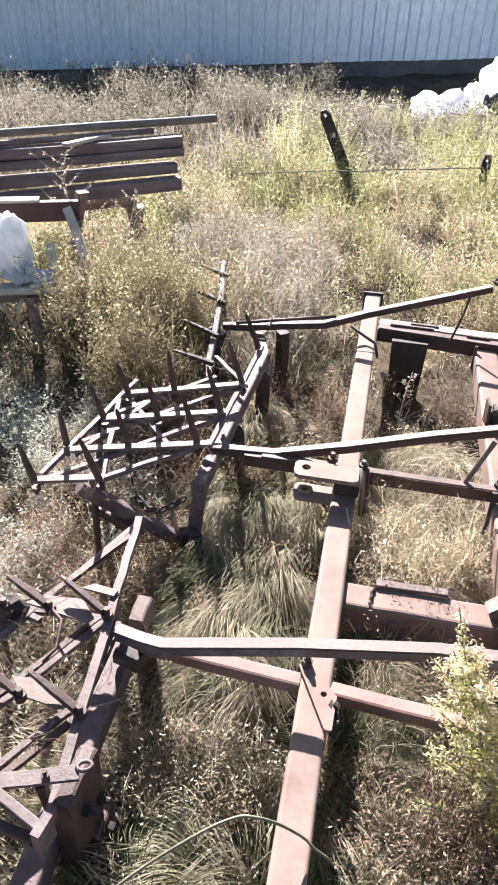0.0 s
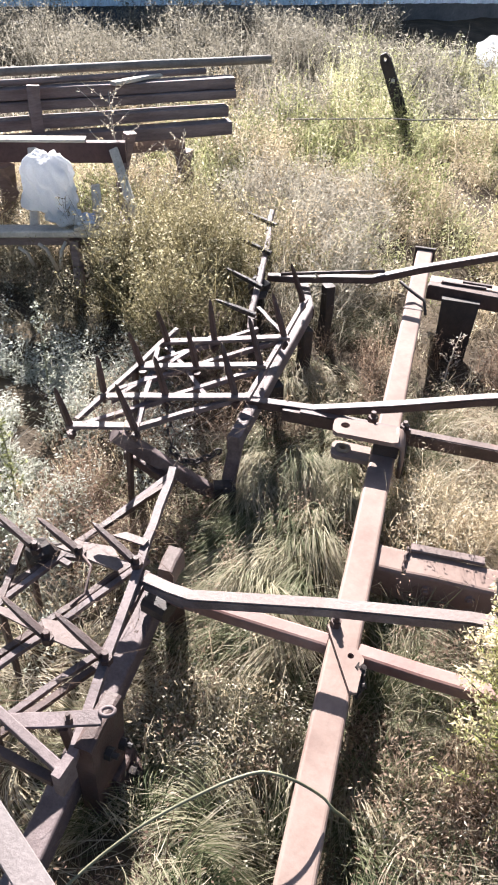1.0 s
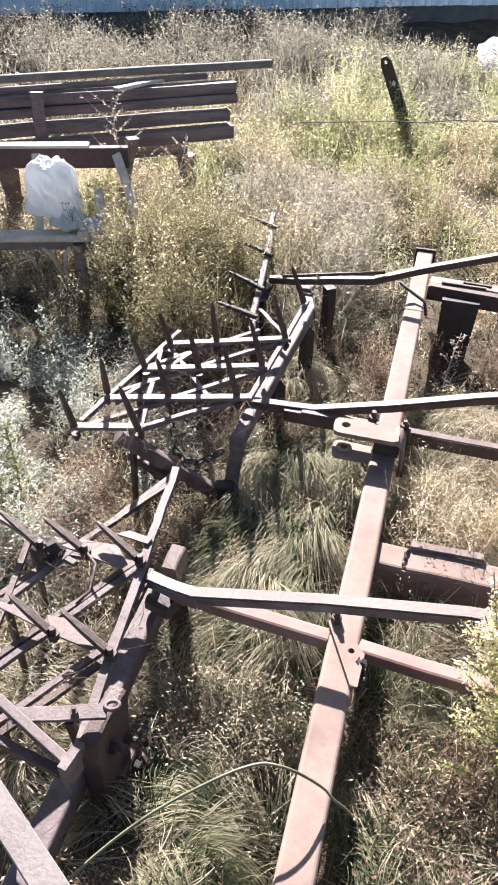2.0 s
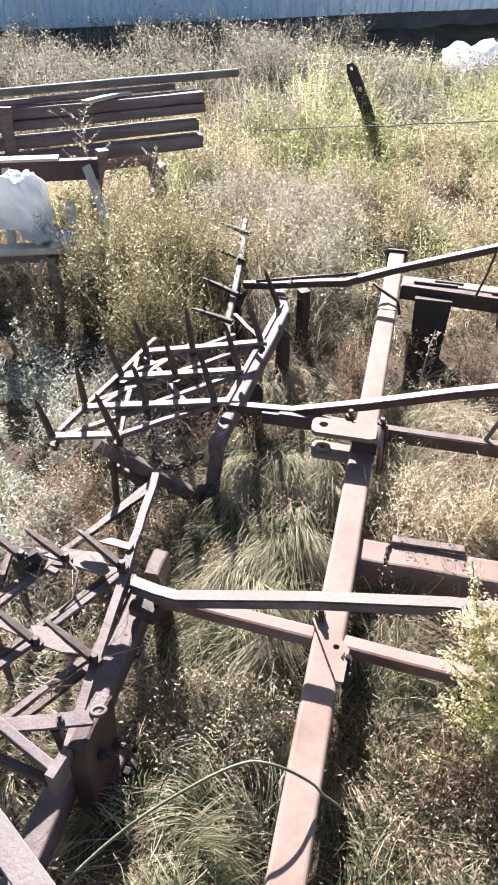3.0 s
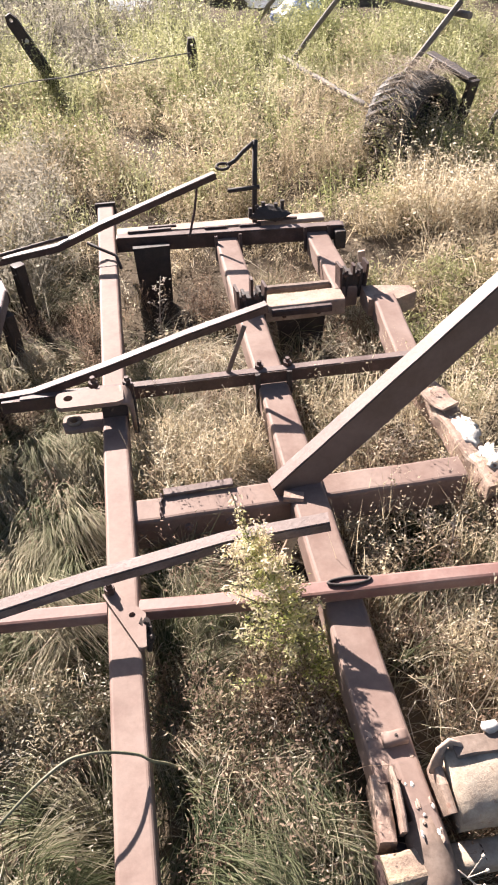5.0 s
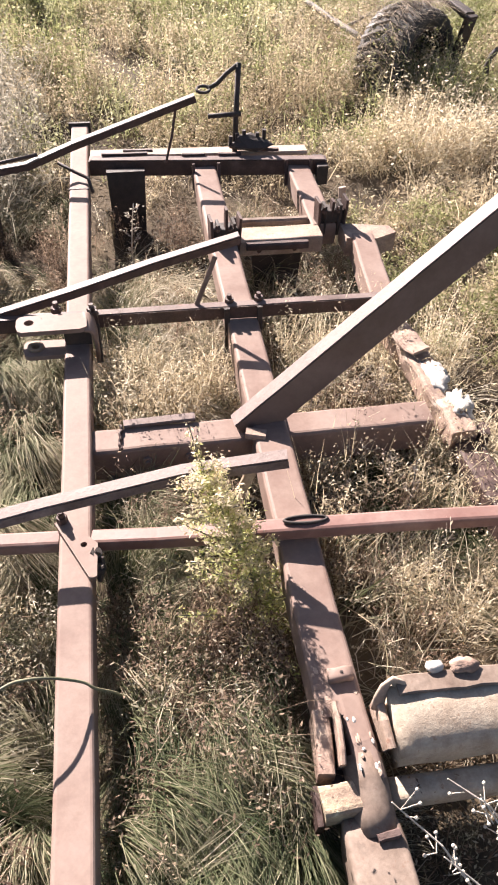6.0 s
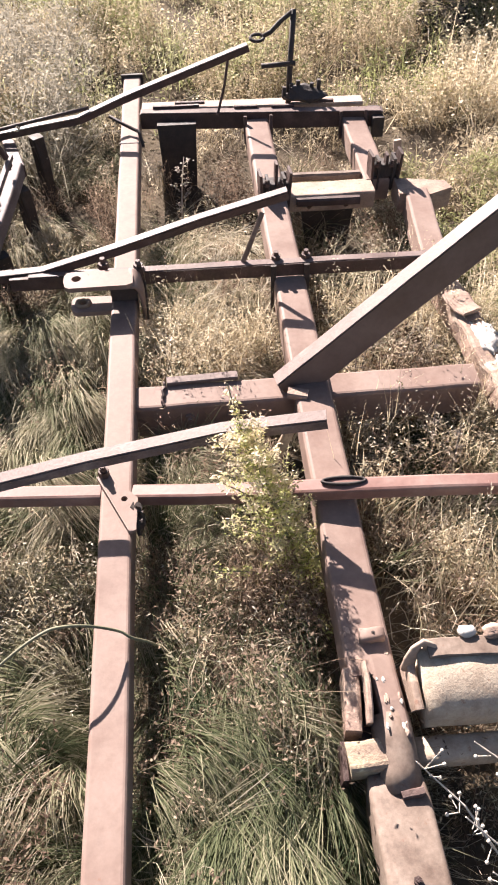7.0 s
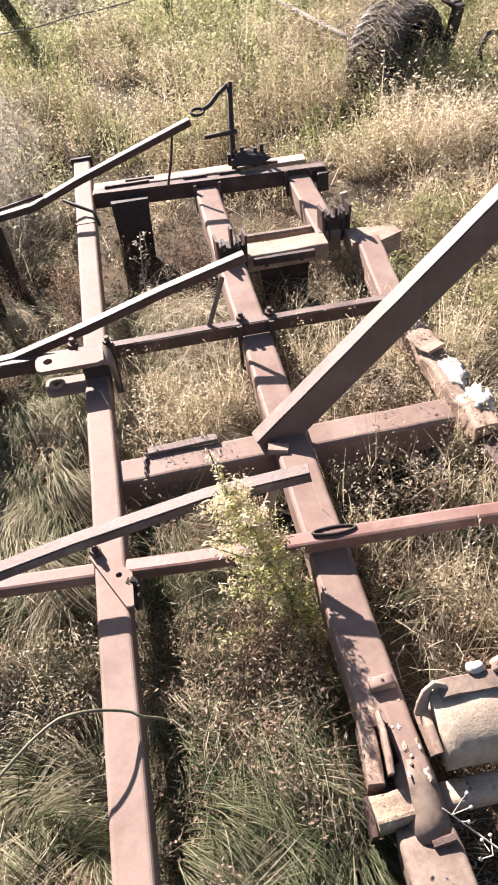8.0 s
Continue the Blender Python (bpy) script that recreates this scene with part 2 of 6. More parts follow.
def sweep(profile, points, up=(0, 0, 1), cap=True, scales=None, wobble=0.0):
    """Carries a profile (u to the right, v up, as seen along the way) along points."""
    pts = [Vector(p) for p in points]
    up = Vector(up)
    verts, faces, k = [], [], len(profile)
    for i, p in enumerate(pts):
        a = (pts[min(i + 1, len(pts) - 1)] - pts[max(i - 1, 0)]).normalized()
        s = a.cross(up)
        s = s.normalized() if s.length > 1e-4 else Vector((1, 0, 0))
        v = s.cross(a)
        f = scales[i] if scales else 1.0
        for u, w in profile:
            q = p + s * u * f + v * w * f
            if wobble:
                q = q + noise.noise_vector(q * 9) * wobble
            verts.append(q)
    for i in range(len(pts) - 1):
        for j in range(k):
            b, c = i * k + j, i * k + (j + 1) % k
            faces.append((b, c, c + k, b + k))
    if cap:
        faces.append(tuple(range(k))[::-1])
        faces.append(tuple(range((len(pts) - 1) * k, len(pts) * k)))
    return verts, faces


def along(p0, p1, n, sag=0.0, jitter=0.0, seed=0):
    rng = random.Random(seed)
    p0, p1 = Vector(p0), Vector(p1)
    out = []
    for i in range(n + 1):
        t = i / n
        e = jitter if 0 < i < n else 0
        out.append(p0.lerp(p1, t) + Vector((rng.uniform(-e, e), rng.uniform(-e, e), rng.uniform(-e, e) - sag * 4 * t * (1 - t))))
    return out


def beam(p0, p1, w, h, r=0.008, n=8, seed=0, dent=0.0015):
    """A hollow-section beam whose TOP centre line runs from p0 to p1; slightly dented."""
    prof = [(u, v - h / 2) for u, v in rrect(w, h, r, 3)]
    return sweep(prof, along(p0, p1, n, 0, dent, seed))


def slab(p0, p1, w, t, n=3, seed=0, up=(0, 0, 1)):
    """A flat bar; its top centre line runs from p0 to p1."""
    return sweep([(u, v - t / 2) for u, v in rrect(w, t, min(w, t) * 0.22, 1)], along(p0, p1, n, 0, 0.0008, seed), up)


def plate(outline, z0, z1, hole=None, hr=0.012, hn=12, place=None):
    """A plate from an outline in x, y, with an optional round hole, between two heights; place moves it."""
    bm = bmesh.new()
    loops = [outline]
    if hole:
        loops.append([(hole[0] + u, hole[1] + v) for u, v in circ(hr, hn)])
    edges = []
    for lp in loops:
        vs = [bm.verts.new((x, y, z0)) for x, y in lp]
        edges += [bm.edges.new((vs[i], vs[(i + 1) % len(vs)])) for i in range(len(vs))]
    bmesh.ops.triangle_fill(bm, edges=edges, use_beauty=True)
    ext = bmesh.ops.extrude_face_region(bm, geom=bm.faces[:])
    for g in ext["geom"]:
        if isinstance(g, bmesh.types.BMVert):
            g.co.z = z1
    bmesh.ops.recalc_face_normals(bm, faces=bm.faces)
    if place:
        bm.transform(place)
    bm.verts.index_update()
    geo = [v.co.copy() for v in bm.verts], [tuple(v.index for v in f.verts) for f in bm.faces]
    bm.free()
    return geo


def ring(center, normal, R, r, n=18, k=8, squash=1.0, axis=None):
    """A torus; squash stretches it along axis."""
    nrm = Vector(normal).normalized()
    a = Vector(axis).normalized() if axis else nrm.orthogonal().normalized()
    b = nrm.cross(a)
    verts, faces = [], []
    for i in range(n):
        t = 2 * math.pi * i / n
        d = a * math.cos(t) * squash + b * math.sin(t)
        o = (a * math.cos(t) + b * math.sin(t)).normalized()
        for j in range(k):
            s = 2 * math.pi * j / k
            verts.append(Vector(center) + d * R + o * r * math.cos(s) + nrm * r * math.sin(s))
    for i in range(n):
        for j in range(k):
            faces.append((i * k + j, ((i + 1) % n) * k + j, ((i + 1) % n) * k + (j + 1) % k, i * k + (j + 1) % k))
    return verts, faces


def bolt(p, r=0.011, h=0.012, axis=(0, 0, 1)):
    """A hexagon nut on a stub of thread."""
    p, a = Vector(p), Vector(axis).normalized()
    u = a.orthogonal()
    return join(sweep(circ(r, 6), [p, p + a * h], u), sweep(circ(r * 0.5, 8), [p + a * h * 0.9, p + a * h * 1.9], u))


def spike(base, tip, w):
    """A square tine, tapered to its point."""
    b, t = Vector(base), Vector(tip)
    return sweep(rrect(w, w, w * 0.15, 1), [b, b.lerp(t, 0.45), b.lerp(t, 0.9), t], (0.3, 1, 0.1), scales=[1, 0.95, 0.6, 0.12])


def blob(center, size, seed=0, rough=0.18, detail=3, freq=3.0, pleat=0.0, boxy=0):
    """A slumped lump: a ball pushed about by noise and flattened below."""
    bm = bmesh.new()
    bmesh.ops.create_icosphere(bm, subdivisions=detail, radius=1.0)
    off = Vector((seed * 7.3, seed * 3.1, seed * 5.7))
    for v in bm.verts:
        d = v.co.normalized()
        f = 1 + rough * noise.noise(d * freq * 0.5 + off) * 1.6 + rough * 0.6 * noise.noise(d * freq * 1.7 + off)
        crease = abs(noise.noise(Vector((d.x * 4, d.y * 4, d.z * 1.2)) + off))
        f -= rough * 0.7 * max(0, 0.25 - crease)
        if pleat:
            w = math.atan2(d.y, d.x) + 0.9 * d.z + 0.5 * noise.noise(d * 2 + off)
            f += pleat * (abs(math.sin(5 * w)) ** 1.5 - 0.5) * (1.1 - 0.8 * max(d.z, 0)) + pleat * 0.7 * noise.noise(Vector((w * 4, d.z * 2, 0)) + off)
        if boxy:
            f /= (abs(d.x) ** boxy + abs(d.y) ** boxy + abs(d.z) ** boxy) ** (1 / boxy) * 1.12
        q = d * f
        if q.z < -0.55:
            q.z = -0.55 + (q.z + 0.55) * 0.15
        v.co = Vector((q.x * size[0], q.y * size[1], q.z * size[2])) + Vector(center)
    geo = [v.co.copy() for v in bm.verts], [tuple(v.index for v in f.verts) for f in bm.faces]
    bm.free()
    return geo


# ---- vegetation helpers ----
RNG = np.random.default_rng(5)


def gz(x, y):
    """Height of the uneven ground."""
    mound = (0.08 + 0.1 * np.clip((-0.05 - y) / 0.25, 0, 1)) * np.exp(-(((x - 0.26) / 0.22) ** 4)) + 0.07 * np.exp(-(((x + 0.27) / 0.2) ** 4)) + 0.05 * np.exp(-(((x - 0.83) / 0.2) ** 4))
    mound = mound * np.clip((1.6 - y) / 0.6, 0, 1) * (0.82 + 0.18 * np.sin(5.2 * y + 3 * x))
    return mound + 0.022 * np.sin(1.9 * x + 0.7) * np.cos(1.6 * y - 0.4) + 0.03 * np.sin(0.55 * x - 0.31 * y) + 0.012 * np.sin(5.1 * x + 3.3 * y) + 0.1


def quads_mesh(name, verts, quads, tone, material, label, category, kind="stuff", parent=None):
    """One mesh from arrays, with a tone for each vertex."""
    me = bpy.data.meshes.new(name)
    n, m = len(verts), len(quads)
    me.vertices.add(n)
    me.vertices.foreach_set("co", np.ascontiguousarray(verts, np.float32).ravel())
    me.loops.add(4 * m)
    me.loops.foreach_set("vertex_index", np.ascontiguousarray(quads, np.int32).ravel())
    me.polygons.add(m)
    me.polygons.foreach_set("loop_start", np.arange(0, 4 * m, 4, dtype=np.int32))
    me.update(calc_edges=True)
    at = me.attributes.new("tone", "FLOAT", "POINT")
    at.data.foreach_set("value", np.clip(tone, 0, 1).astype(np.float32))
    me.materials.append(material)
    ob = new(name, me)
    if parent:
        ob.parent = parent
    return tagged(ob, label, category, "", kind)


def blades(x, y, h, width, az, lean, droop, tone, z=None, curl=0.9, seg=3):
    """Grass blades: three quads each, bending over towards az."""
    n = len(x)
    z = gz(x, y) - 0.01 if z is None else z
    s = np.linspace(0, 1, seg + 1) ** 0.9
    out = h[:, None] * (lean[:, None] * s + droop[:, None] * s**2.2)
    up = h[:, None] * np.sqrt(np.clip(1 - lean**2 * 0.8, 0.05, 1))[:, None] * (s - 0.62 * np.clip(droop, 0, 1.3)[:, None] * s**2.4)
    side = az + np.pi / 2 + RNG.normal(0, 0.5, n)
    wd = width[:, None] * np.clip(1.15 - 1.05 * s**2.2, 0.1, 1) / 2
    turn = az[:, None] + RNG.normal(0, curl, n)[:, None] * s
    step = np.diff(out, axis=1, prepend=0)
    cx, cy = x[:, None] + np.cumsum(step * np.cos(turn), 1), y[:, None] + np.cumsum(step * np.sin(turn), 1)
    cz = np.maximum(z[:, None] + up, z[:, None] + 0.004)
    v = np.empty((n, seg + 1, 2, 3))
    for k, sg in ((0, -1), (1, 1)):
        v[:, :, k, 0] = cx + sg * wd * np.cos(side)[:, None]
        v[:, :, k, 1] = cy + sg * wd * np.sin(side)[:, None]
        v[:, :, k, 2] = cz + sg * wd * 0.25
    o = (np.arange(n) * 2 * (seg + 1))[:, None, None]
    q = o + (np.array([0, 1, 3, 2])[None] + 2 * np.arange(seg)[:, None])[None]
    return v.reshape(-1, 3), q.reshape(-1, 4), np.repeat(tone, 2 * (seg + 1))


def leaves(c, length, width, tone, flat=0.5):
    """Small leaves at the places c: one diamond each, turned at random."""
    n = len(c)
    d = RNG.normal(size=(n, 3))
    d[:, 2] *= flat
    d /= np.linalg.norm(d, axis=1, keepdims=True)
    e = np.cross(d, RNG.normal(size=(n, 3)))
    e /= np.linalg.norm(e, axis=1, keepdims=True) + 1e-9
    v = np.stack([c - d * length[:, None] / 2, c + e * width[:, None] / 2 + d * length[:, None] * 0.08, c + d * length[:, None] / 2, c - e * width[:, None] / 2 + d * length[:, None] * 0.08], 1)
    q = (np.arange(n) * 4)[:, None] + np.arange(4)[None]
    return v.reshape(-1, 3), q, np.repeat(tone, 4)


def twigs(a, b, width, tone):
    """Thin side twigs, each one narrow quad from a to b."""
    n = len(a)
    e = np.cross(b - a, RNG.normal(size=(n, 3)))
    e *= width / 2 / (np.linalg.norm(e, axis=1, keepdims=True) + 1e-9)
    v = np.stack([a - e, a + e, b + e * 0.5, b - e * 0.5], 1)
    return v.reshape(-1, 3), (np.arange(n) * 4)[:, None] + np.arange(4)[None], np.repeat(tone, 4)


def stack(*sets):
    vs, qs, ts, o = [], [], [], 0
    for v, q, t in sets:
        vs.append(v), qs.append(q + o), ts.append(t)
        o += len(v)
    return np.concatenate(vs), np.concatenate(qs), np.concatenate(ts)


def under_steel(x, y):
    """Below the beams and the pipe of the frame."""
    long = ((np.abs(x) < 0.06) & (y < 2.55)) | ((np.abs(x - 0.545) < 0.075) & (y < 2.05))
    cross = ((np.abs(y - 0.383) < 0.075) & (x > 0) & (x < 1.06)) | ((np.abs(y + 0.03) < 0.05) & (x > -0.5) & (x < 1.25)) | ((np.abs(y - 0.89) < 0.03) & (x > -0.4) & (x < 1.1))
    return long | cross


def herbs(x, y, h, count, spread, leaf, tone, stalk=0.004, upright=0.25, low=0.15, tone_sd=0.15, stalk_tone=None):
    """Branching weeds: two or three thin stalks each, and leaves or seed heads along them."""
    n = len(x)
    z = gz(x, y) - 0.01
    az, ln = RNG.uniform(0, 2 * np.pi, n), np.abs(RNG.normal(0, upright, n))
    sets = []
    for k in range(3):
        a2, l2 = az + RNG.normal(0, 1.4, n), np.clip(ln + RNG.normal(0, upright * 0.7, n), 0, 0.9)
        hh = h * RNG.uniform(0.65, 1.0, n)
        t = np.clip((tone if stalk_tone is None else stalk_tone) + RNG.normal(0, 0.1, n), 0, 1)
        sets.append(blades(x + RNG.normal(0, 0.01, n), y + RNG.normal(0, 0.01, n), hh, np.full(n, stalk), a2, l2, RNG.uniform(0, 0.25, n), t, z))
        m = count // 3
        s = RNG.uniform(low, 1.0, (n, m)) ** 0.8
        r = spread * (0.35 + 0.65 * np.sin(np.pi * s)) * np.sqrt(RNG.uniform(0, 1, (n, m)))
        b = RNG.uniform(0, 2 * np.pi, (n, m))
        px = x[:, None] + hh[:, None] * l2[:, None] * s * np.cos(a2)[:, None] + r * np.cos(b)
        py = y[:, None] + hh[:, None] * l2[:, None] * s * np.sin(a2)[:, None] + r * np.sin(b)
        pz = z[:, None] + hh[:, None] * s * 0.95 + RNG.normal(0, 0.012, (n, m))
        c = np.stack([px, py, np.maximum(pz, z[:, None] + 0.01)], -1).reshape(-1, 3)
        c[:, 2] = np.where(under_steel(c[:, 0], c[:, 1]), np.minimum(c[:, 2], 0.24), c[:, 2])
        ll = leaf * RNG.uniform(0.5, 1.5, len(c))
        tt = np.repeat(tone, m) + RNG.normal(0, tone_sd, len(c))
        sets.append(leaves(c, ll, ll * RNG.uniform(0.25, 0.5, len(c)), tt))
        few = np.arange(0, len(c), 4)
        foot = np.stack([np.repeat(x, m), np.repeat(y, m), c[:, 2] - 0.6 * spread], 1)[few]
        foot[:, :2] += ((hh * l2)[:, None] * s * np.cos(a2)[:, None]).ravel()[few, None] * [1, 0] + ((hh * l2)[:, None] * s * np.sin(a2)[:, None]).ravel()[few, None] * [0, 1]
        foot[:, 2] = np.where(under_steel(foot[:, 0], foot[:, 1]), np.minimum(foot[:, 2], 0.2), foot[:, 2])
        sets.append(twigs(foot, c[few], stalk * 0.55, np.repeat(t, m)[few] - 0.06))
    return stack(*sets)


def scatter(n, x0, x1, y0, y1, keep=None):
    """Up to n random places in a rectangle, thinned by keep(x, y) in 0..1."""
    x, y = RNG.uniform(x0, x1, n), RNG.uniform(y0, y1, n)
    if keep is not None:
        k = RNG.uniform(0, 1, n) < keep(x, y)
        x, y = x[k], y[k]
    return x, y


def clumped(x, y, f=2.3, seed=0.0):
    """A smooth patchiness in 0..1."""
    return 0.5 + 0.28 * np.sin(f * x + 1.7 * seed) * np.cos(f * 0.83 * y + seed) + 0.22 * np.sin(f * 2.3 * x - f * 1.9 * y + 2.1 * seed)


def bushes(x, y, size, seed):
    """Rounded clumps of about the given size, with gaps between: 1 in the middle of a clump, 0 in a gap."""
    r = np.random.default_rng(seed)
    total = np.zeros(len(x))
    for _ in range(9):
        a, w = r.uniform(0, 2 * np.pi), r.uniform(0.6, 1.5) * 2 * np.pi / size / 2
        total += np.sin(w * (x * np.cos(a) + y * np.sin(a)) + r.uniform(0, 6.28))
    return np.clip(0.5 + total / 4.2, 0, 1)


# ---- ground ----
def spaced(lo, hi, step, far):
    near = np.arange(lo, hi + step / 2, step)
    grow = np.array([0.6, 1.5, 3, 7, 15, 35, 80, 180, far])
    return np.concatenate([lo - grow[::-1], near, hi + grow])


def build_ground():
    gx, gy = spaced(-9, 8, 0.085, 500), spaced(-4, 17, 0.085, 500)
    X, Y = np.meshgrid(gx, gy, indexing="ij")
    fade = np.clip(1 - (np.hypot(X, Y - 6) - 16) / 40, 0, 1)
    Z = gz(X, Y) * fade + 0.012 * np.sin(11 * X + 2 * np.sin(7 * Y)) * np.sin(9.3 * Y) * fade
    n, m = X.shape
    v = np.stack([X, Y, Z], -1).reshape(-1, 3)
    i = (np.arange(n - 1)[:, None] * m + np.arange(m - 1)[None]).ravel()
    q = np.stack([i, i + m, i + m + 1, i + 1], -1)
    g = quads_mesh("ground", v, q, np.zeros(len(v)), M_SOIL, "uneven soil littered with dry straw", "ground", "structure")
    g.data.polygons.foreach_set("use_smooth", [True] * len(g.data.polygons))


build_ground()


# ---- building ----
WALL_A, WALL_B = Vector((-5.14, 8.5, 0)), Vector((1.40, 12.52, 0))
WALL_D = (WALL_B - WALL_A).normalized()
WALL_N = Vector((WALL_D.y, -WALL_D.x, 0))


def build_shed():
    """A long shed: ribbed sheet on a dark plinth, a low roof behind."""
    # Wall top and roof are unseen, kept low to shorten the shed's shadow.
    top, plinth, pitch, deep = 1.34, 0.36, 0.19, 0.028
    s0, s1, back = -9.0, 12.0, 6.0
    shed = thing("shed", WALL_A, "long shed clad in blue-grey ribbed metal sheet on a dark plinth", "building")
    at = lambda s, d, z: WALL_A + WALL_D * s + WALL_N * d + Vector((0, 0, z))  # noqa: E731
    sheet, count = 1.14, int((s1 - s0) / 1.14)
    for k in range(count):
        a = s0 + k * sheet
        verts, faces = [], []
        prof = []
        for j in range(6):
            prof += [(a + j * pitch, 0), (a + j * pitch + 0.07, 0), (a + j * pitch + 0.09, deep), (a + j * pitch + 0.165, deep)]
        prof.append((a + sheet + 0.012, 0))
        lap = 0.0025 * (k % 2)
        for z in (plinth - 0.03, top):
            for d in (0.06, 0.063):
                verts += [at(s, d + e + lap, z + 0.004 * math.sin(k * 2.3)) for s, e in prof]
        w = len(prof)
        for j in range(w - 1):
            faces += [(j, j + 1, 2 * w + j + 1, 2 * w + j), (w + j, 3 * w + j, 3 * w + j + 1, w + j + 1), (j, w + j, w + j + 1, j + 1)]
        part("siding_sheet", (verts, faces), M_SIDING, shed)
    box = lambda a, b, d0, d1, z0, z1: ([at(s, d, z) for s in (a, b) for d in (d0, d1) for z in (z0, z1)], [(0, 1, 3, 2), (4, 6, 7, 5), (0, 4, 5, 1), (2, 3, 7, 6), (1, 5, 7, 3), (0, 2, 6, 4)])  # noqa: E731
    part("plinth", box(s0 - 0.05, s1 + 0.05, -0.3, 0.04, -0.3, plinth), M_PLINTH, shed, "dark concrete plinth, its shade put into the colour")
    part("wall", box(s0, s1, -0.2, 0.03, plinth + 0.004, top), M_PLINTH, shed)
    part("wall", box(s0, s1, -back, -back + 0.2, -0.3, top), M_PLINTH, shed)
    for e in (s0, s1 - 0.2):
        part("wall", box(e, e + 0.2, -back + 0.21, -0.31, -0.3, top), M_PLINTH, shed)
    ridge = [at(s, d, z) for s in (s0 - 0.2, s1 + 0.2) for d, z in ((0.25, top + 0.01), (-back / 2, top + 0.35), (-back - 0.2, top + 0.01), (-back - 0.2, top + 0.06), (-back / 2, top + 0.41), (0.25, top + 0.06))]
    part("roof", (ridge, [(0, 1, 7, 6), (1, 2, 8, 7), (2, 3, 9, 8), (3, 4, 10, 9), (4, 5, 11, 10), (5, 0, 6, 11), (0, 5, 4, 1), (1, 4, 3, 2), (6, 7, 10, 11), (7, 8, 9, 10)]), M_ROOF, shed, "low grey sheet roof")


build_shed()


# ---- the steel implement frame ----
def build_frame():
    """A low frame of box beams, rails and brackets, red oxide paint gone pink and dusty."""
    f = thing("implement_frame", (0.3, 0.6, 0), "rusty pinkish-red steel farm implement frame standing in dry weeds", "farm machine")
    front = lambda w, h, t=0.006: [(w / 2, 0), (w / 2, -h), (w / 2 - t, -h), (w / 2 - t, -t), (-w / 2, -t), (-w / 2, 0)]  # noqa: E731
    # long beams
    main = part("main_beam", beam((0, -1.5, 0.38), (0, 2.485, 0.38), 0.08, 0.085, 0.009, 26, 1, 0.001), M_PAINT, f, "long faded pink-red box beam")
    part("end_cap", plate([(-0.05, 2.488), (0.05, 2.488), (0.05, 2.502), (-0.05, 2.502)], 0.29, 0.392), M_DARK, main, "dark rusted end cap")
    # Thin dark strip standing for the hook's shadow line on the beam.
    part("dark_strip", sweep(rrect(0.084, 0.006, 0.002, 1), [(0, 1.845, 0.379), (0, 1.853, 0.379)]), M_RUST, main)
    second = part("second_beam", beam((0.5435, -0.495, 0.38), (0.54, 2.0, 0.38), 0.104, 0.1, 0.012, 20, 3, 0.001), M_PAINT, f, "wide dusty pink box beam")
    part("short_beam", beam((0.955, 1.455, 0.38), (0.957, 1.975, 0.38), 0.1, 0.09, 0.01, 4, 4), M_PAINT, f)
    part("side_beam", beam((1.088, 1.37, 0.38), (1.045, 0.88, 0.38), 0.09, 0.1, 0.01, 5, 5), M_PAINT, f)
    broken = part("side_beam", sweep(rrect(0.085, 0.09, 0.012, 2), along((1.06, 0.9, 0.315), (1.12, 0.3, 0.3), 12, 0, 0.006, 6), wobble=0.01), M_SCALE, f, "scaling beam crusted with pale lichen")
    part("flake", sweep(rrect(0.07, 0.012, 0.004, 1), along((1.05, 0.74, 0.37), (1.09, 0.64, 0.372), 3, 0, 0.003, 7), wobble=0.01), M_SCALE, broken)
    part("flake", blob((1.108, 0.545, 0.352), (0.034, 0.075, 0.014), 11, 0.45, 3, 6), M_STONE, broken, "white crust", True)
    part("flake", blob((1.135, 0.41, 0.345), (0.036, 0.06, 0.018), 12, 0.5, 3, 6), M_STONE, broken, "white crust", True)
    part("side_beam", beam((1.13, 0.29, 0.31), (1.2, -0.5, 0.3), 0.085, 0.09, 0.01, 5, 10), M_RUST, f)
    for x0, x1, y1 in ((1.02, 1.1, 0.83), (1.13, 1.2, 0.31)):
        part("post", beam(((x0 + x1) / 2, y1, 0.34), ((x0 + x1) / 2, y1, -0.06), 0.05, 0.03, 0.006, 3, 11), M_RUST, f)
    # cross beams
    left = part("cross_beam", beam((0.041, 0.383, 0.36), (0.491, 0.383, 0.36), 0.095, 0.12, 0.012, 6, 12), M_PAINT, f)
    part("seam", sweep(rrect(0.008, 0.012, 0.003, 1), along((0.118, 0.335, 0.363), (0.122, 0.43, 0.364), 10, 0, 0.004, 13)), M_RUST, left, "ragged weld seam")
    part("strip", slab((0.13, 0.432, 0.373), (0.335, 0.437, 0.374), 0.03, 0.012, 3, 14), M_BAR, left)
    for x in (0.19, 0.31):
        part("bolt", bolt((x, 0.336, 0.315), 0.014, 0.01, (0, -1, 0)), M_PAINT, left)
    part("cross_beam", beam((0.593, 0.383, 0.36), (1.03, 0.383, 0.36), 0.095, 0.12, 0.012, 6, 15), M_PAINT, f)
    part("cross_beam", beam((0.592, 1.418, 0.378), (0.93, 1.418, 0.378), 0.1, 0.07, 0.008, 5, 16), M_TAN, f, "tan dusty cross member")
    part("strip", slab((0.61, 1.52, 0.384), (0.9, 1.515, 0.384), 0.03, 0.03, 3, 17), M_BROWN_DUST, f)
    part("tail_plate", plate([(1.02, 1.345), (1.135, 1.33), (1.225, 1.37), (1.21, 1.42), (1.02, 1.46)], 0.3, 0.377), M_SCALE, f)
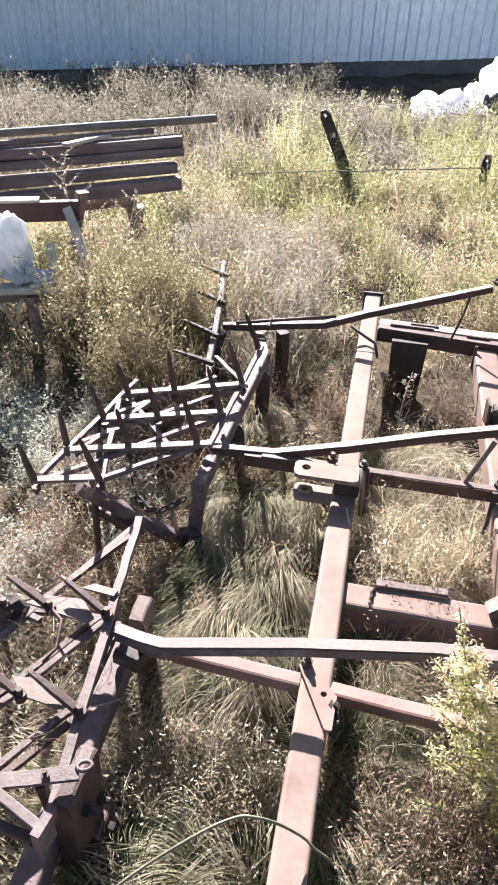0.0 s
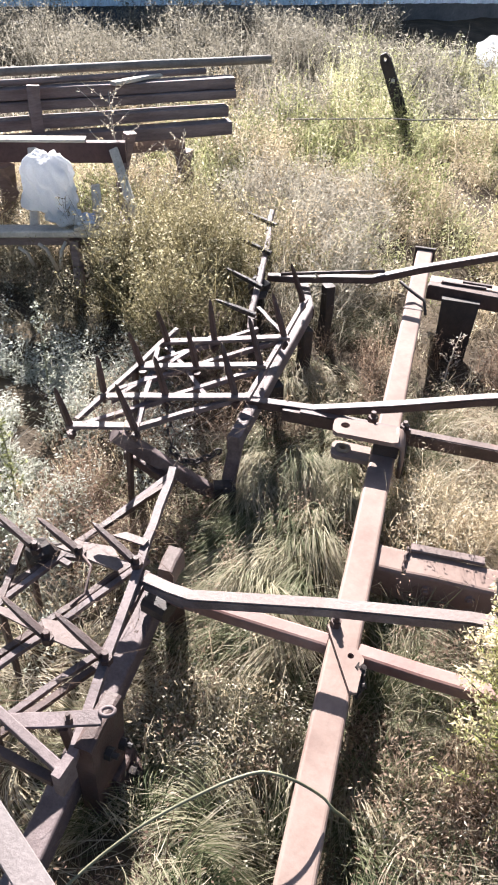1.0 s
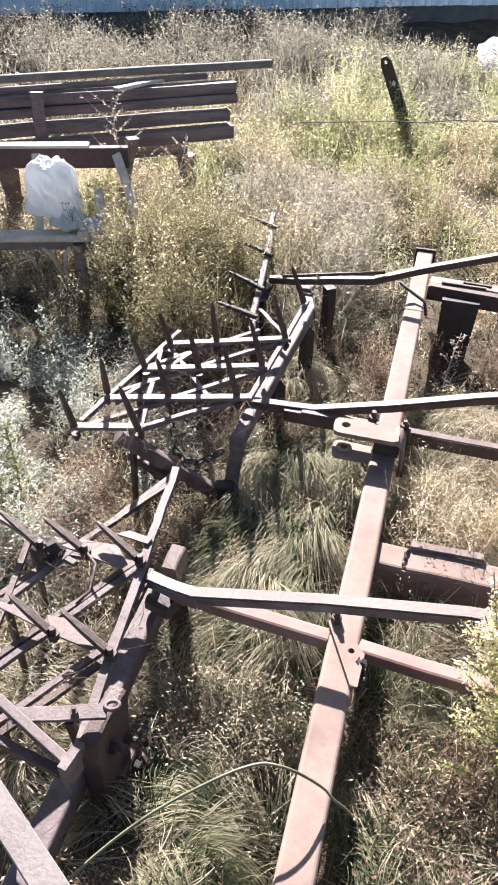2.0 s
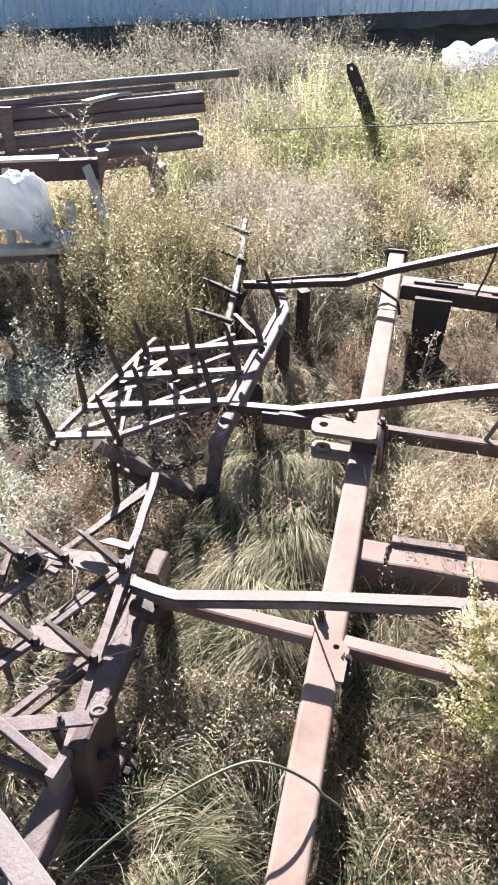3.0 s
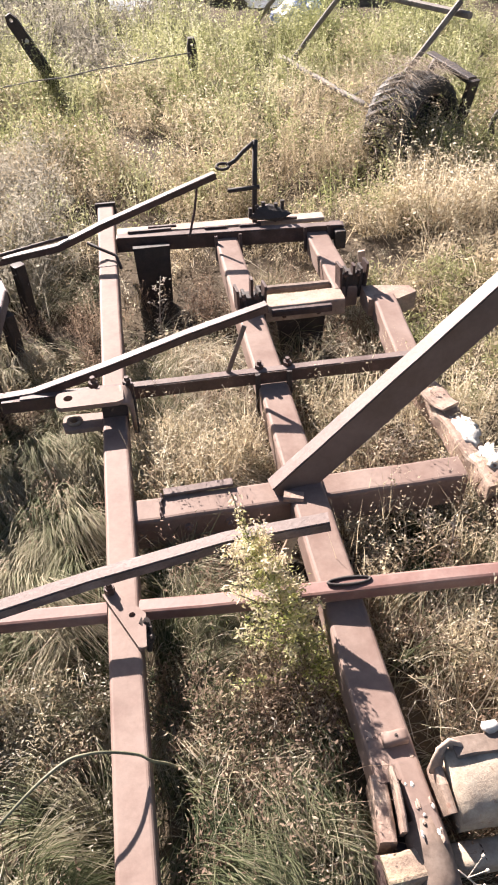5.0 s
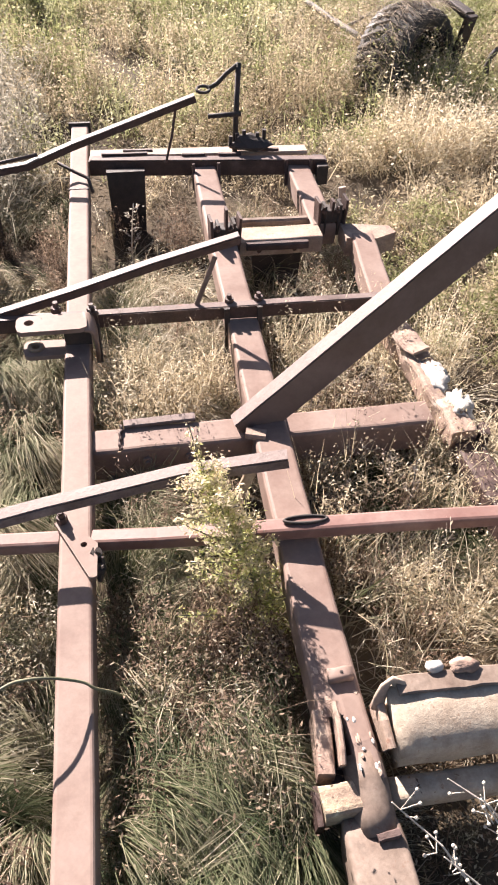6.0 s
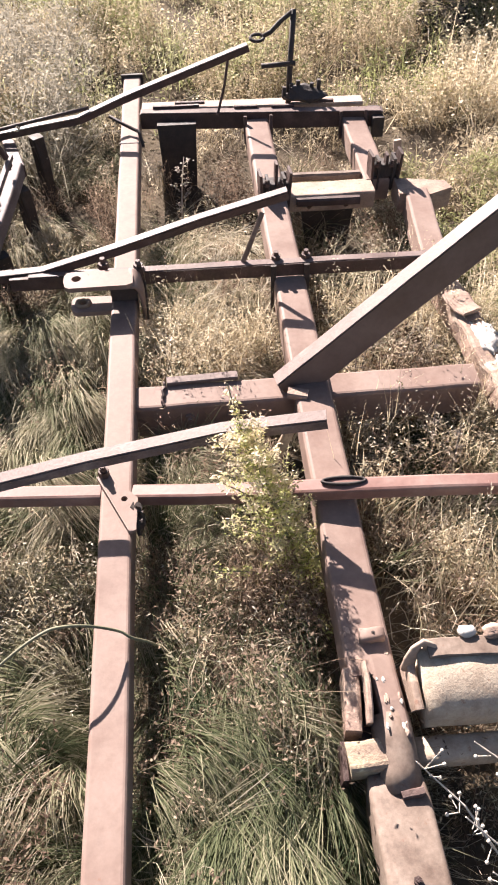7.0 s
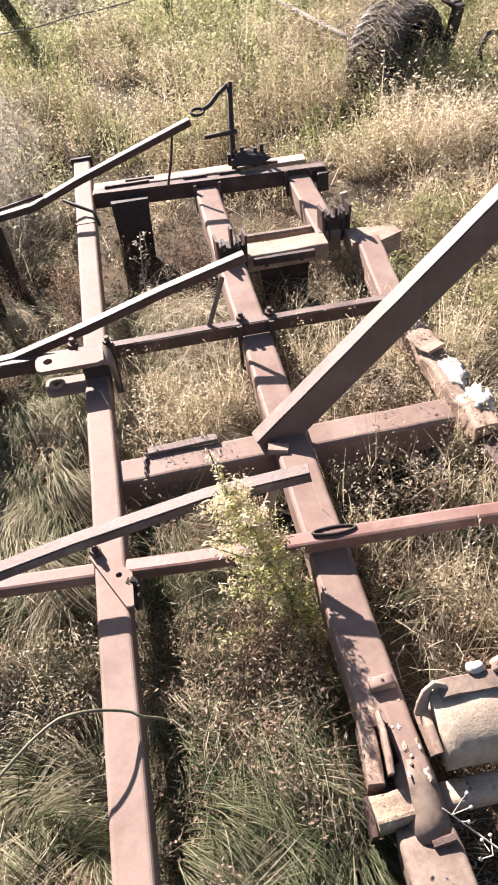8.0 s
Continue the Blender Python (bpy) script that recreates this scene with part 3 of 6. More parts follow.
    part("wedge", slab((0.47, 0.338, 0.392), (0.525, 0.322, 0.39), 0.036, 0.02, 3, 18), M_SCALE, f, "scaling chip of rust")
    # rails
    # Dark web and pale top strip paint in the rail's shade and sun.
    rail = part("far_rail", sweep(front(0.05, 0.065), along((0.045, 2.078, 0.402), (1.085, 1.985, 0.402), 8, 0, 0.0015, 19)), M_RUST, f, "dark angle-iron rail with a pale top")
    part("lit_top", slab((0.05, 2.075, 0.406), (1.075, 1.984, 0.406), 0.04, 0.004, 6, 191), M_BAR, rail, "pale upper face, sunlight put into its colour")
    part("rail_end", beam((1.06, 1.93, 0.39), (1.06, 2.05, 0.39), 0.05, 0.085, 0.005, 1, 20), M_DARK, rail)
    part("board", slab((0.05, 2.15, 0.395), (1.02, 2.115, 0.395), 0.07, 0.02, 6, 21), M_TAN, f, "pale tan board")
    for x, w, y in ((0.26, 0.13, 2.125), (0.2, 0.2, 2.095), (0.5, 0.1, 2.06), (0.66, 0.1, 2.05), (0.83, 0.11, 2.08)):
        part("loose_strip", slab((x - w / 2, y, 0.416), (x + w / 2, y - 0.005, 0.416), 0.018, 0.012, 2, 22), M_RUST, f)
    # Same split here: shaded front dark, sunlit top pale, both by colour.
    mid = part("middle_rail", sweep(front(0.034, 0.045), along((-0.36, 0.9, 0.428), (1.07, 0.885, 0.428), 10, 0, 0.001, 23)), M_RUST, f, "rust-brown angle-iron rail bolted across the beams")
    part("lit_top", slab((-0.3, 0.9, 0.431), (1.06, 0.886, 0.431), 0.028, 0.003, 8, 231), M_BAR, mid, "pale upper face, sunlight put into its colour")
    for x in (0.052, 0.5, 0.598):
        part("bolt", bolt((x, 0.905, 0.428), 0.016, 0.016), M_RUST, mid)
    for x in (0.488, 0.597):
        part("clamp", slab((x, 0.872, 0.43), (x, 0.868, 0.25), 0.018, 0.01, 2, 24, (0, 1, 0)), M_DARK, mid)
    # red pipe, its clamp and strap loop
    pipe = sweep(rrect(0.044, 0.04, 0.008, 2), [(0.04, 0.038, 0.356), (0.2, 0.012, 0.372), (0.36, -0.012, 0.392), (0.54, -0.035, 0.412), (0.8, -0.05, 0.415), (1.22, -0.075, 0.41)])
    part("cross_pipe", pipe, M_RED, f, "red painted tube")
    part("cross_pipe", sweep(rrect(0.044, 0.04, 0.008, 2), [(-0.47, 0.07, 0.37), (-0.3, 0.06, 0.362), (-0.041, 0.045, 0.357)]), M_RED, f, "red painted tube")
    part("strap_loop", ring((0.56, -0.028, 0.434), (0.0, 0.1, 1), 0.0115, 0.0045, 28, 8, 4.6, (1, -0.05, 0)), M_DARK, f, "flattened dark iron loop", True)
    part("strut", slab((0.36, -0.008, 0.4), (0.434, 0.025, 0.572), 0.026, 0.012, 4, 25, (0.2, -1, 0.3)), M_LICHEN, f, "lichened strut under the bar")
    # gusset on the main beam
    gus = part("gusset", plate([(-0.05, 0.075), (-0.02, 0.085), (0.055, 0.0), (0.052, -0.095), (0.036, -0.1)], 0.384, 0.394, (0.022, 0.0), 0.008), M_PAINT, f, "drilled triangular gusset plate")
    part("stud", join(bolt((-0.03, 0.078, 0.394), 0.014, 0.02), sweep(circ(0.009, 8), [(-0.03, 0.078, 0.41), (-0.03, 0.078, 0.425)], (0, 1, 0))), M_RUST, gus)
    part("stud", join(bolt((0.046, -0.025, 0.38), 0.016, 0.012, (0.6, 0, 1)), bolt((0.05, -0.062, 0.368), 0.015, 0.012, (1, 0, 0.6)), blob((0.055, -0.045, 0.355), (0.014, 0.035, 0.025), 4, 0.2, 2, 4)), M_DARK, gus)
    # clevis
    top_o = [(-0.155, 0.765), (-0.168, 0.774), (-0.174, 0.798), (-0.174, 0.83), (-0.166, 0.844), (-0.15, 0.848), (0.02, 0.848), (0.04, 0.842), (0.04, 0.774), (0.02, 0.765)]
    cl = part("clevis", plate(top_o, 0.452, 0.468, (-0.135, 0.812), 0.015), M_PAINT, f, "drilled clevis bracket bent over the beam")
    part("lower_plate", plate([(x if x < -0.1 else -0.043, y + 0.03) for x, y in top_o if x < -0.14] + [(-0.043, 0.872), (-0.043, 0.795)], 0.334, 0.35, (-0.135, 0.838), 0.013), M_PAINT, cl)
    part("bushing", ring((-0.135, 0.838, 0.354), (0, 0, 1), 0.02, 0.007, 18, 8), M_LICHEN, cl, "", True)
    part("bent_side", sweep(rrect(0.08, 0.014, 0.005, 2), [(0.028, 0.808, 0.461), (0.046, 0.81, 0.456), (0.056, 0.814, 0.438), (0.06, 0.825, 0.39), (0.06, 0.83, 0.31)], (1, 0, 0.3)), M_PAINT, cl, "", True)
    # Near-black block: shade under the clevis plate is put into its colour.
    part("web", beam((-0.036, 0.832, 0.45), (0.046, 0.832, 0.45), 0.06, 0.076, 0.006, 2, 26), M_DARK, cl)
    part("shackle", slab((0.072, 0.9, 0.41), (0.074, 0.8, 0.3), 0.02, 0.016, 3, 27, (1, 0, 0)), M_DARK, cl)
    part("stud", bolt((-0.055, 0.882, 0.452), 0.017, 0.02), M_RUST, cl)
    part("stud", bolt((0.058, 0.87, 0.44), 0.015, 0.016), M_RUST, cl)
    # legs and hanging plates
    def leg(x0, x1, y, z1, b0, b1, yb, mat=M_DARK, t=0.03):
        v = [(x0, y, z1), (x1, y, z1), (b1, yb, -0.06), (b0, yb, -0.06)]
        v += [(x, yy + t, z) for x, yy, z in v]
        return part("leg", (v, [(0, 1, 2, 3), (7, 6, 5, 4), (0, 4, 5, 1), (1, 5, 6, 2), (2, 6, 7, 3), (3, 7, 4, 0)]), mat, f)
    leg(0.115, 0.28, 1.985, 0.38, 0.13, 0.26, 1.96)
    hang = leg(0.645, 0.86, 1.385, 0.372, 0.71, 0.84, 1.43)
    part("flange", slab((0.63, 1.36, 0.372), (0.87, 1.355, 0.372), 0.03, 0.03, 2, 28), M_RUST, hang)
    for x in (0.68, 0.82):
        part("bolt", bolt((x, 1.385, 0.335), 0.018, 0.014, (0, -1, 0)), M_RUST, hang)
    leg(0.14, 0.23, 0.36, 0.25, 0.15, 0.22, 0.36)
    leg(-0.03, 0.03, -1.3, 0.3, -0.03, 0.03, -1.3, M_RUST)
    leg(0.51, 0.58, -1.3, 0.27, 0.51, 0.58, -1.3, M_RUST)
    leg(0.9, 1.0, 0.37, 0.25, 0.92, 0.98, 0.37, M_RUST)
    # bolted clamps on the cross member
    for cx, cy in ((0.552, 1.395), (0.985, 1.49)):
        c = part("clamp_bracket", beam((cx - 0.05, cy, 0.43), (cx + 0.05, cy, 0.43), 0.06, 0.05, 0.006, 1, 29), M_DARK, f, "dark clamp with standing studs")
        for k, (dx, hgt, wid) in enumerate(((-0.046, 0.475, 0.06), (-0.022, 0.455, 0.045), (0.006, 0.47 if cx > 0.7 else 0.51, 0.03), (0.03, 0.46, 0.05), (0.05, 0.48, 0.055))):
            part("lug", slab((cx + dx, cy - 0.012, 0.33), (cx + dx * 1.15, cy - 0.016, hgt), wid, 0.011, 3, 290 + k, (1, 0.1, 0)), M_DARK if k % 2 else M_RUST, c)
        for dx, dy in ((-0.034, -0.036), (0.018, -0.038), (0.04, 0.02)):
            part("stud", bolt((cx + dx, cy + dy, 0.43), 0.012, 0.012), M_RUST, c)
    part("brace", slab((1.06, 1.62, 0.45), (1.075, 1.62, 0.33), 0.03, 0.012, 2, 30, (0, 1, 0)), M_TAN, f)
    for x in (0.49, 0.6, 0.9, 1.01):
        part("clip", slab((x, 1.97, 0.41), (x, 1.95, 0.3), 0.014, 0.012, 2, 31, (0, 1, 0)), M_RUST, f)
    # crank behind the far rail
    cr = part("crank", sweep(circ(0.012, 8), [(0.69, 2.1, 0.38), (0.7, 2.14, 0.55), (0.715, 2.19, 0.74)], (1, 0, 0)), M_DARK, f, "bent dark iron crank", True)
    part("crank_arm", sweep(circ(0.01, 8), [(0.715, 2.19, 0.735), (0.66, 2.18, 0.7), (0.62, 2.17, 0.665), (0.585, 2.165, 0.65)]), M_DARK, cr, "", True)
    part("eye", ring((0.56, 2.165, 0.645), (0.2, -0.4, 1), 0.02, 0.007, 16, 6, 1.4, (1, 0, 0)), M_DARK, cr, "", True)
    part("crank_pin", sweep(circ(0.011, 8), [(0.575, 2.13, 0.545), (0.72, 2.13, 0.55)]), M_DARK, cr, "", True)
    hub = part("gear_lump", blob((0.75, 2.1, 0.43), (0.09, 0.05, 0.035), 3, 0.35, 2, 5), M_DARK, f, "greasy black gear remains")
    for k in range(6):
        part("tooth", sweep(rrect(0.016, 0.02, 0.003, 1), [(0.67 + 0.03 * k, 2.1, 0.42), (0.672 + 0.03 * k, 2.105, 0.465 + 0.012 * (k % 3))], (0, 1, 0)), M_DARK, hub)
    # near end of the second beam
    pad = part("lip", beam((0.53, -0.412, 0.4), (0.583, -0.412, 0.4), 0.03, 0.024, 0.008, 3, 381), M_PAINT, f, "small turned-up lip on the beam's end", True)
    part("pin_hole", bolt((0.558, -0.412, 0.398), 0.004, 0.003), M_DARK, pad)
    crust = random.Random(5)
    for k in range(26):
        x, y = crust.uniform(0.5, 0.59), crust.uniform(-0.49, -0.36)
        if abs(x - 0.556) > 0.03 or y < -0.445:
            part("crust", blob((x, y, 0.38), (crust.uniform(0.003, 0.009), crust.uniform(0.004, 0.012), 0.0014), k, 0.35, 1, 4), (M_SCALE, M_TAN, M_STONE)[k % 3] if k % 2 else M_PAINT, second)
    part("cheek", sweep(rrect(0.056, 0.09, 0.011, 3), [(0.566, -0.46, 0.337), (0.567, -0.5, 0.336), (0.569, -0.55, 0.334), (0.571, -0.59, 0.33), (0.573, -0.618, 0.325)], wobble=0.004), M_PAINT, f, "side plate with white crust")
    for k in range(12):
        part("crust", blob((crust.uniform(0.548, 0.59), crust.uniform(-0.62, -0.5), 0.381), (0.004, crust.uniform(0.004, 0.011), 0.0018), 30 + k, 0.35, 1, 4), (M_STONE, M_TAN)[k % 2], f, "pale crust")
    part("cheek", sweep(rrect(0.034, 0.1, 0.007, 2), [(0.5, -0.47, 0.33), (0.497, -0.51, 0.325), (0.492, -0.56, 0.32), (0.488, -0.596, 0.318)], wobble=0.005), M_SCALE, f, "scaling lichened side plate")
    part("fin", sweep(rrect(0.012, 0.09, 0.003, 1), [(0.527, -0.478, 0.36), (0.526, -0.52, 0.362), (0.522, -0.56, 0.356), (0.519, -0.585, 0.35)], wobble=0.004), M_SCALE, f, "thin bent fin")
    part("web", plate([(0.5, -0.485), (0.56, -0.485), (0.56, -0.61), (0.5, -0.61)], 0.29, 0.322), M_RUST, f)
    part("saddle", sweep(rrect(0.062, 0.06, 0.012, 3), [(0.468, -0.645, 0.33), (0.5, -0.644, 0.331), (0.545, -0.642, 0.33)], wobble=0.006), M_LICHEN, f, "yellow lichened saddle block")
    part("saddle_edge", slab((0.464, -0.61, 0.338), (0.461, -0.682, 0.33), 0.014, 0.08, 3, 361), M_RUST, f)
    part("neck", sweep(circ(0.042, 18), [(0.566, -0.57, 0.338), (0.567, -0.62, 0.334), (0.567, -0.67, 0.324), (0.566, -0.712, 0.314)]), M_BROWN_DUST, f, "smooth round neck", True)
    part("rear_beam", sweep([(u, v - 0.05) for u, v in rrect(0.116, 0.1, 0.012, 3)], [(0.553, -0.655, 0.318), (0.553, -0.69, 0.338), (0.555, -0.73, 0.346), (0.558, -0.9, 0.35), (0.559, -1.1, 0.35), (0.56, -1.6, 0.35)], scales=[0.86, 0.97, 1, 1, 1, 1], wobble=0.003), M_BROWN_DUST, f, "dusty brown rear beam", True)
    part("bracket", slab((0.556, -0.724, 0.356), (0.6, -0.72, 0.36), 0.016, 0.012, 3, 38), M_RUST, f)
    part("bolt", bolt((0.553, -0.865, 0.349), 0.008, 0.005), M_RUST, f)
    # drum and roller
    section = [(-0.462, 0.425), (-0.475, 0.436), (-0.5, 0.438), (-0.53, 0.433), (-0.56, 0.422), (-0.585, 0.41), (-0.6, 0.393), (-0.603, 0.35), (-0.59, 0.31), (-0.47, 0.3), (-0.455, 0.33), (-0.452, 0.4)]
    drum = part("drum", sweep([(-y - 0.52, z - 0.36) for y, z in section], along((0.632, -0.52, 0.36), (1.25, -0.53, 0.36), 16, 0, 0.0015, 40), wobble=0.0015), M_CASING, f, "dusty tan half-round casing", True)
    part("drum_lid", sweep(rrect(0.042, 0.008, 0.003, 1), along((0.652, -0.478, 0.444), (0.93, -0.486, 0.444), 8, 0, 0.002, 39), wobble=0.004), M_BROWN_DUST, drum, "loose rusty sheet lid")
    part("lump", blob((0.8, -0.458, 0.452), (0.032, 0.018, 0.014), 6, 0.25, 3, 3), M_SCALE, drum, "", True)
    part("lump", blob((0.74, -0.452, 0.45), (0.02, 0.014, 0.012), 8, 0.25, 2, 3), M_STONE, drum, "", True)
    part("end_plate", sweep(rrect(0.018, 0.12, 0.006, 2), [(0.616, -0.475, 0.36), (0.618, -0.52, 0.356), (0.62, -0.566, 0.342)], wobble=0.005), M_TAN, drum)
    part("lug", sweep(rrect(0.028, 0.01, 0.004, 2), [(0.612, -0.5, 0.4), (0.615, -0.49, 0.426), (0.626, -0.477, 0.446), (0.642, -0.468, 0.452), (0.658, -0.474, 0.442), (0.664, -0.485, 0.425)], (0, 1, 0.2)), M_TAN, drum, "curled end lug", True)
    part("roller", sweep(rrect(0.054, 0.06, 0.016, 3), along((0.6, -0.634, 0.3), (1.25, -0.646, 0.3), 6, 0, 0.001, 402)), M_CASING, f, "tan roller bar", True)
    return f


build_frame()


def build_drawbars():
    """Three bent bars that lie over the frame, running from the harrows up across it."""
    sets = (
        ([(-0.66, 1.87, 0.425), (-0.545, 1.881, 0.43), (-0.391, 1.905, 0.445), (-0.198, 1.909, 0.47), (-0.012, 1.955, 0.525), (0.51, 2.062, 0.66)], 0.034, "thin grey-brown steel drawbar propped up over the far rail"),
        ([(-0.5, 0.905, 0.43), (-0.26, 0.925, 0.43), (-0.006, 0.925, 0.502), (0.266, 0.95, 0.573), (0.539, 0.968, 0.637)], 0.034, "grey-brown steel drawbar lying across the main beam"),
        ([(-0.53, 0.055, 0.43), (-0.45, 0.028, 0.445), (-0.39, 0.012, 0.458), (-0.264, 0.022, 0.48), (-0.06, 0.048, 0.503), (0.27, 0.055, 0.564), (0.515, 0.03, 0.608)], 0.036, "pale grey-brown steel drawbar with a bent end"),
    )
    for i, (pts, w, label) in enumerate(sets):
        smooth = []
        for a, b in zip(pts, pts[1:]):
            smooth += [Vector(a).lerp(Vector(b), k / 4) for k in range(4)]
        smooth.append(Vector(pts[-1]))
        bar = thing("drawbar", (pts[0][0], pts[0][1], 0), label, "steel bar", "drawbars over the frame")
        drop = 0.026 if i == 2 else 0.024
        angle = [(w / 2, 0), (w / 2, -drop), (w / 2 - 0.005, -drop), (w / 2 - 0.005, -0.005), (-w / 2, -0.005), (-w / 2, 0)]
        # Body dark as if shaded, top strip pale as if sunlit.
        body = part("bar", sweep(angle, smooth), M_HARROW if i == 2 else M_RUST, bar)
        part("lit_top", sweep([(u, v + 0.0025) for u, v in rrect(w - 0.002, 0.004, 0.0015, 1)], smooth), M_BAR, body, "pale upper face, sunlight put into its colour")
        if i == 0:
            part("rod", sweep(circ(0.008, 8), [(-0.6, 1.865, 0.44), (-0.45, 1.885, 0.46), (-0.3, 1.9, 0.482), (-0.15, 1.92, 0.5)]), M_RUST, bar, "", True)
            part("prop", sweep(circ(0.006, 6), [(0.43, 2.07, 0.6), (0.41, 2.04, 0.51), (0.375, 2.01, 0.4)], (1, 0, 0)), M_RUST, bar)
            part("hook", sweep(circ(0.007, 6), [(-0.08, 1.97, 0.44), (-0.02, 1.95, 0.41), (0.04, 1.9, 0.4), (0.056, 1.85, 0.36)]), M_DARK, bar, "", True)
        if i == 1:
            part("prop", slab((0.393, 0.905, 0.43), (0.458, 0.93, 0.588), 0.016, 0.01, 3, 41, (0.3, 1, 0)), M_BROWN_DUST, bar, "flat rusty prop")
        if i == 2:
            part("pad", slab((-0.545, 0.06, 0.425), (-0.4, 0.02, 0.43), 0.05, 0.012, 3, 42), M_HARROW, bar)


build_drawbars()


def build_channel():
    ch = thing("leaning_channel", (0.43, 0.36, 0), "long brown steel channel leaning across the frame, shaded underside", "steel channel")
    a, b = Vector((0.445, 0.361, 0.386)), Vector((1.083, 0.515, 0.868))
    e = a + (b - a) * 1.6
    up = Vector((-0.498, 0.11, 0.86))
    prof = [(0, 0), (0, -0.09), (-0.007, -0.09), (-0.007, -0.009), (-0.058, -0.009), (-0.058, 0)]
    way = along(a, e, 14, 0, 0.0008, 43)
    # Web colour holds the shade, the strip above it the sunlight.
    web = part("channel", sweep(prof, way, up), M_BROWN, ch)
    part("lit_top", sweep([(u - 0.029, v + 0.0025) for u, v in rrect(0.056, 0.004, 0.0015, 1)], way, up), M_BAR, web, "pale upper flange, sunlight put into its colour")

    part("prop", beam((1.44, 0.63, 1.02), (1.46, 0.66, -0.06), 0.05, 0.05, 0.005, 4, 44), M_RUST, ch)


build_channel()


# ---- harrows and their carrier ----
def build_carrier():
    c = thing("harrow_carrier", (-0.53, -0.1, 0), "purple-brown rusted box beams on short posts carrying the harrows", "farm machine")
    part("near_beam", beam((-0.533, -1.0, 0.3), (-0.537, 0.14, 0.3), 0.062, 0.075, 0.008, 8, 51), M_HARROW, c)
    part("end_block", sweep(rrect(0.045, 0.08, 0.008, 2), [(-0.5, 0.12, 0.36), (-0.499, 0.16, 0.364), (-0.497, 0.205, 0.368)], wobble=0.006), M_BAR, c, "dull grey-brown block at the beam's end")
    part("tie", slab((-0.53, 0.06, 0.36), (-0.46, 0.04, 0.36), 0.06, 0.05, 2, 53), M_DARK, c)
    part("far_beam", beam((-0.48, 0.7, 0.42), (-0.43, 1.66, 0.42), 0.044, 0.06, 0.008, 8, 54), M_HARROW, c)
    part("far_beam", beam((-0.43, 1.67, 0.4), (-0.5, 1.9, 0.4), 0.05, 0.05, 0.006, 3, 55), M_RUST, c)
    for x, y, z in ((-0.455, 1.16, 0.35), (-0.432, 1.6, 0.35), (-0.4, 1.93, 0.4), (-0.5, 0.15, 0.27), (-0.5, -0.9, 0.23)):
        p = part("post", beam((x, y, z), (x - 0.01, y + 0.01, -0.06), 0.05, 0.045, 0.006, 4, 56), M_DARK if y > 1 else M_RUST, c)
        part("foot", slab((x - 0.05, y - 0.02, 0.035), (x + 0.05, y + 0.02, 0.03), 0.06, 0.03, 2, 57), M_DARK, p)
    stand = part("leaning_post", sweep(rrect(0.048, 0.04, 0.007, 2), [(-0.472, 0.835, 0.42), (-0.487, 0.79, 0.36), (-0.502, 0.755, 0.22), (-0.517, 0.72, 0.02)], (0, 1, 0.3)), M_HARROW, c, "leaning rusty post")
    part("foot", join(beam((-0.545, 0.7, 0.2), (-0.49, 0.722, 0.2), 0.05, 0.12, 0.012, 2, 571), blob((-0.497, 0.706, 0.16), (0.03, 0.03, 0.05), 3, 0.2, 2, 3)), M_DARK, stand)
    part("clip", bolt((-0.487, 0.768, 0.37), 0.016, 0.02, (0.1, -1, 0.3)), M_DARK, stand)
    hub = part("foot_bracket", join(sweep(rrect(0.045, 0.36, 0.01, 2), [(-0.478, -0.43, 0.27), (-0.474, -0.37, 0.27), (-0.47, -0.3, 0.262)], wobble=0.006), beam((-0.46, -0.37, 0.23), (-0.455, -0.28, 0.22), 0.05, 0.13, 0.012, 2, 58), blob((-0.447, -0.31, 0.15), (0.045, 0.05, 0.06), 7, 0.15, 3, 2.5)), M_RUST, c, "dark rusted foot bracket")
    for dx, dy, z in ((0.0, -0.03, 0.36), (0.002, 0.03, 0.3), (0.024, 0.02, 0.2)):
        part("bolt", bolt((-0.452 + dx, -0.345 + dy, z), 0.015, 0.016, (1, -0.1, 0)), M_DARK, hub)
    st = part("strap", slab((-0.64, -0.43, 0.485), (-0.455, -0.365, 0.485), 0.036, 0.008, 4, 59), M_HARROW, c, "flat strap with a hooked end")
    part("hook", ring((-0.448, -0.352, 0.487), (0.1, 0.1, 1), 0.011, 0.005, 14, 6, 1.4, (1, 0.4, 0)), M_HARROW, st, "", True)
    part("pin", bolt((-0.515, -0.395, 0.486), 0.009, 0.016), M_RUST, st)
    part("hanger", beam((-0.515, -0.4, 0.475), (-0.5, -0.395, 0.28), 0.02, 0.02, 0.003, 2, 60), M_RUST, st)
    part("lever", beam((-0.7, -0.4, 0.49), (-0.48, -0.492, 0.49), 0.022, 0.022, 0.003, 3, 61), M_HARROW, c)
    part("lever", beam((-0.72, -0.46, 0.45), (-0.5, -0.5, 0.46), 0.02, 0.02, 0.003, 3, 62), M_RUST, c)
    part("lever_end", plate([(-0.488, -0.462), (-0.468, -0.466), (-0.476, -0.514), (-0.496, -0.51)], 0.42, 0.495), M_HARROW, c)
    part("flat_bar", slab((-0.605, -0.588, 0.5), (-0.1, -0.9, 0.5), 0.056, 0.01, 4, 63), M_GREY_STEEL, c, "grey flat steel bar")
    part("post", beam((-0.57, -0.62, 0.487), (-0.56, -0.63, 0.25), 0.02, 0.02, 0.003, 2, 64), M_RUST, c)
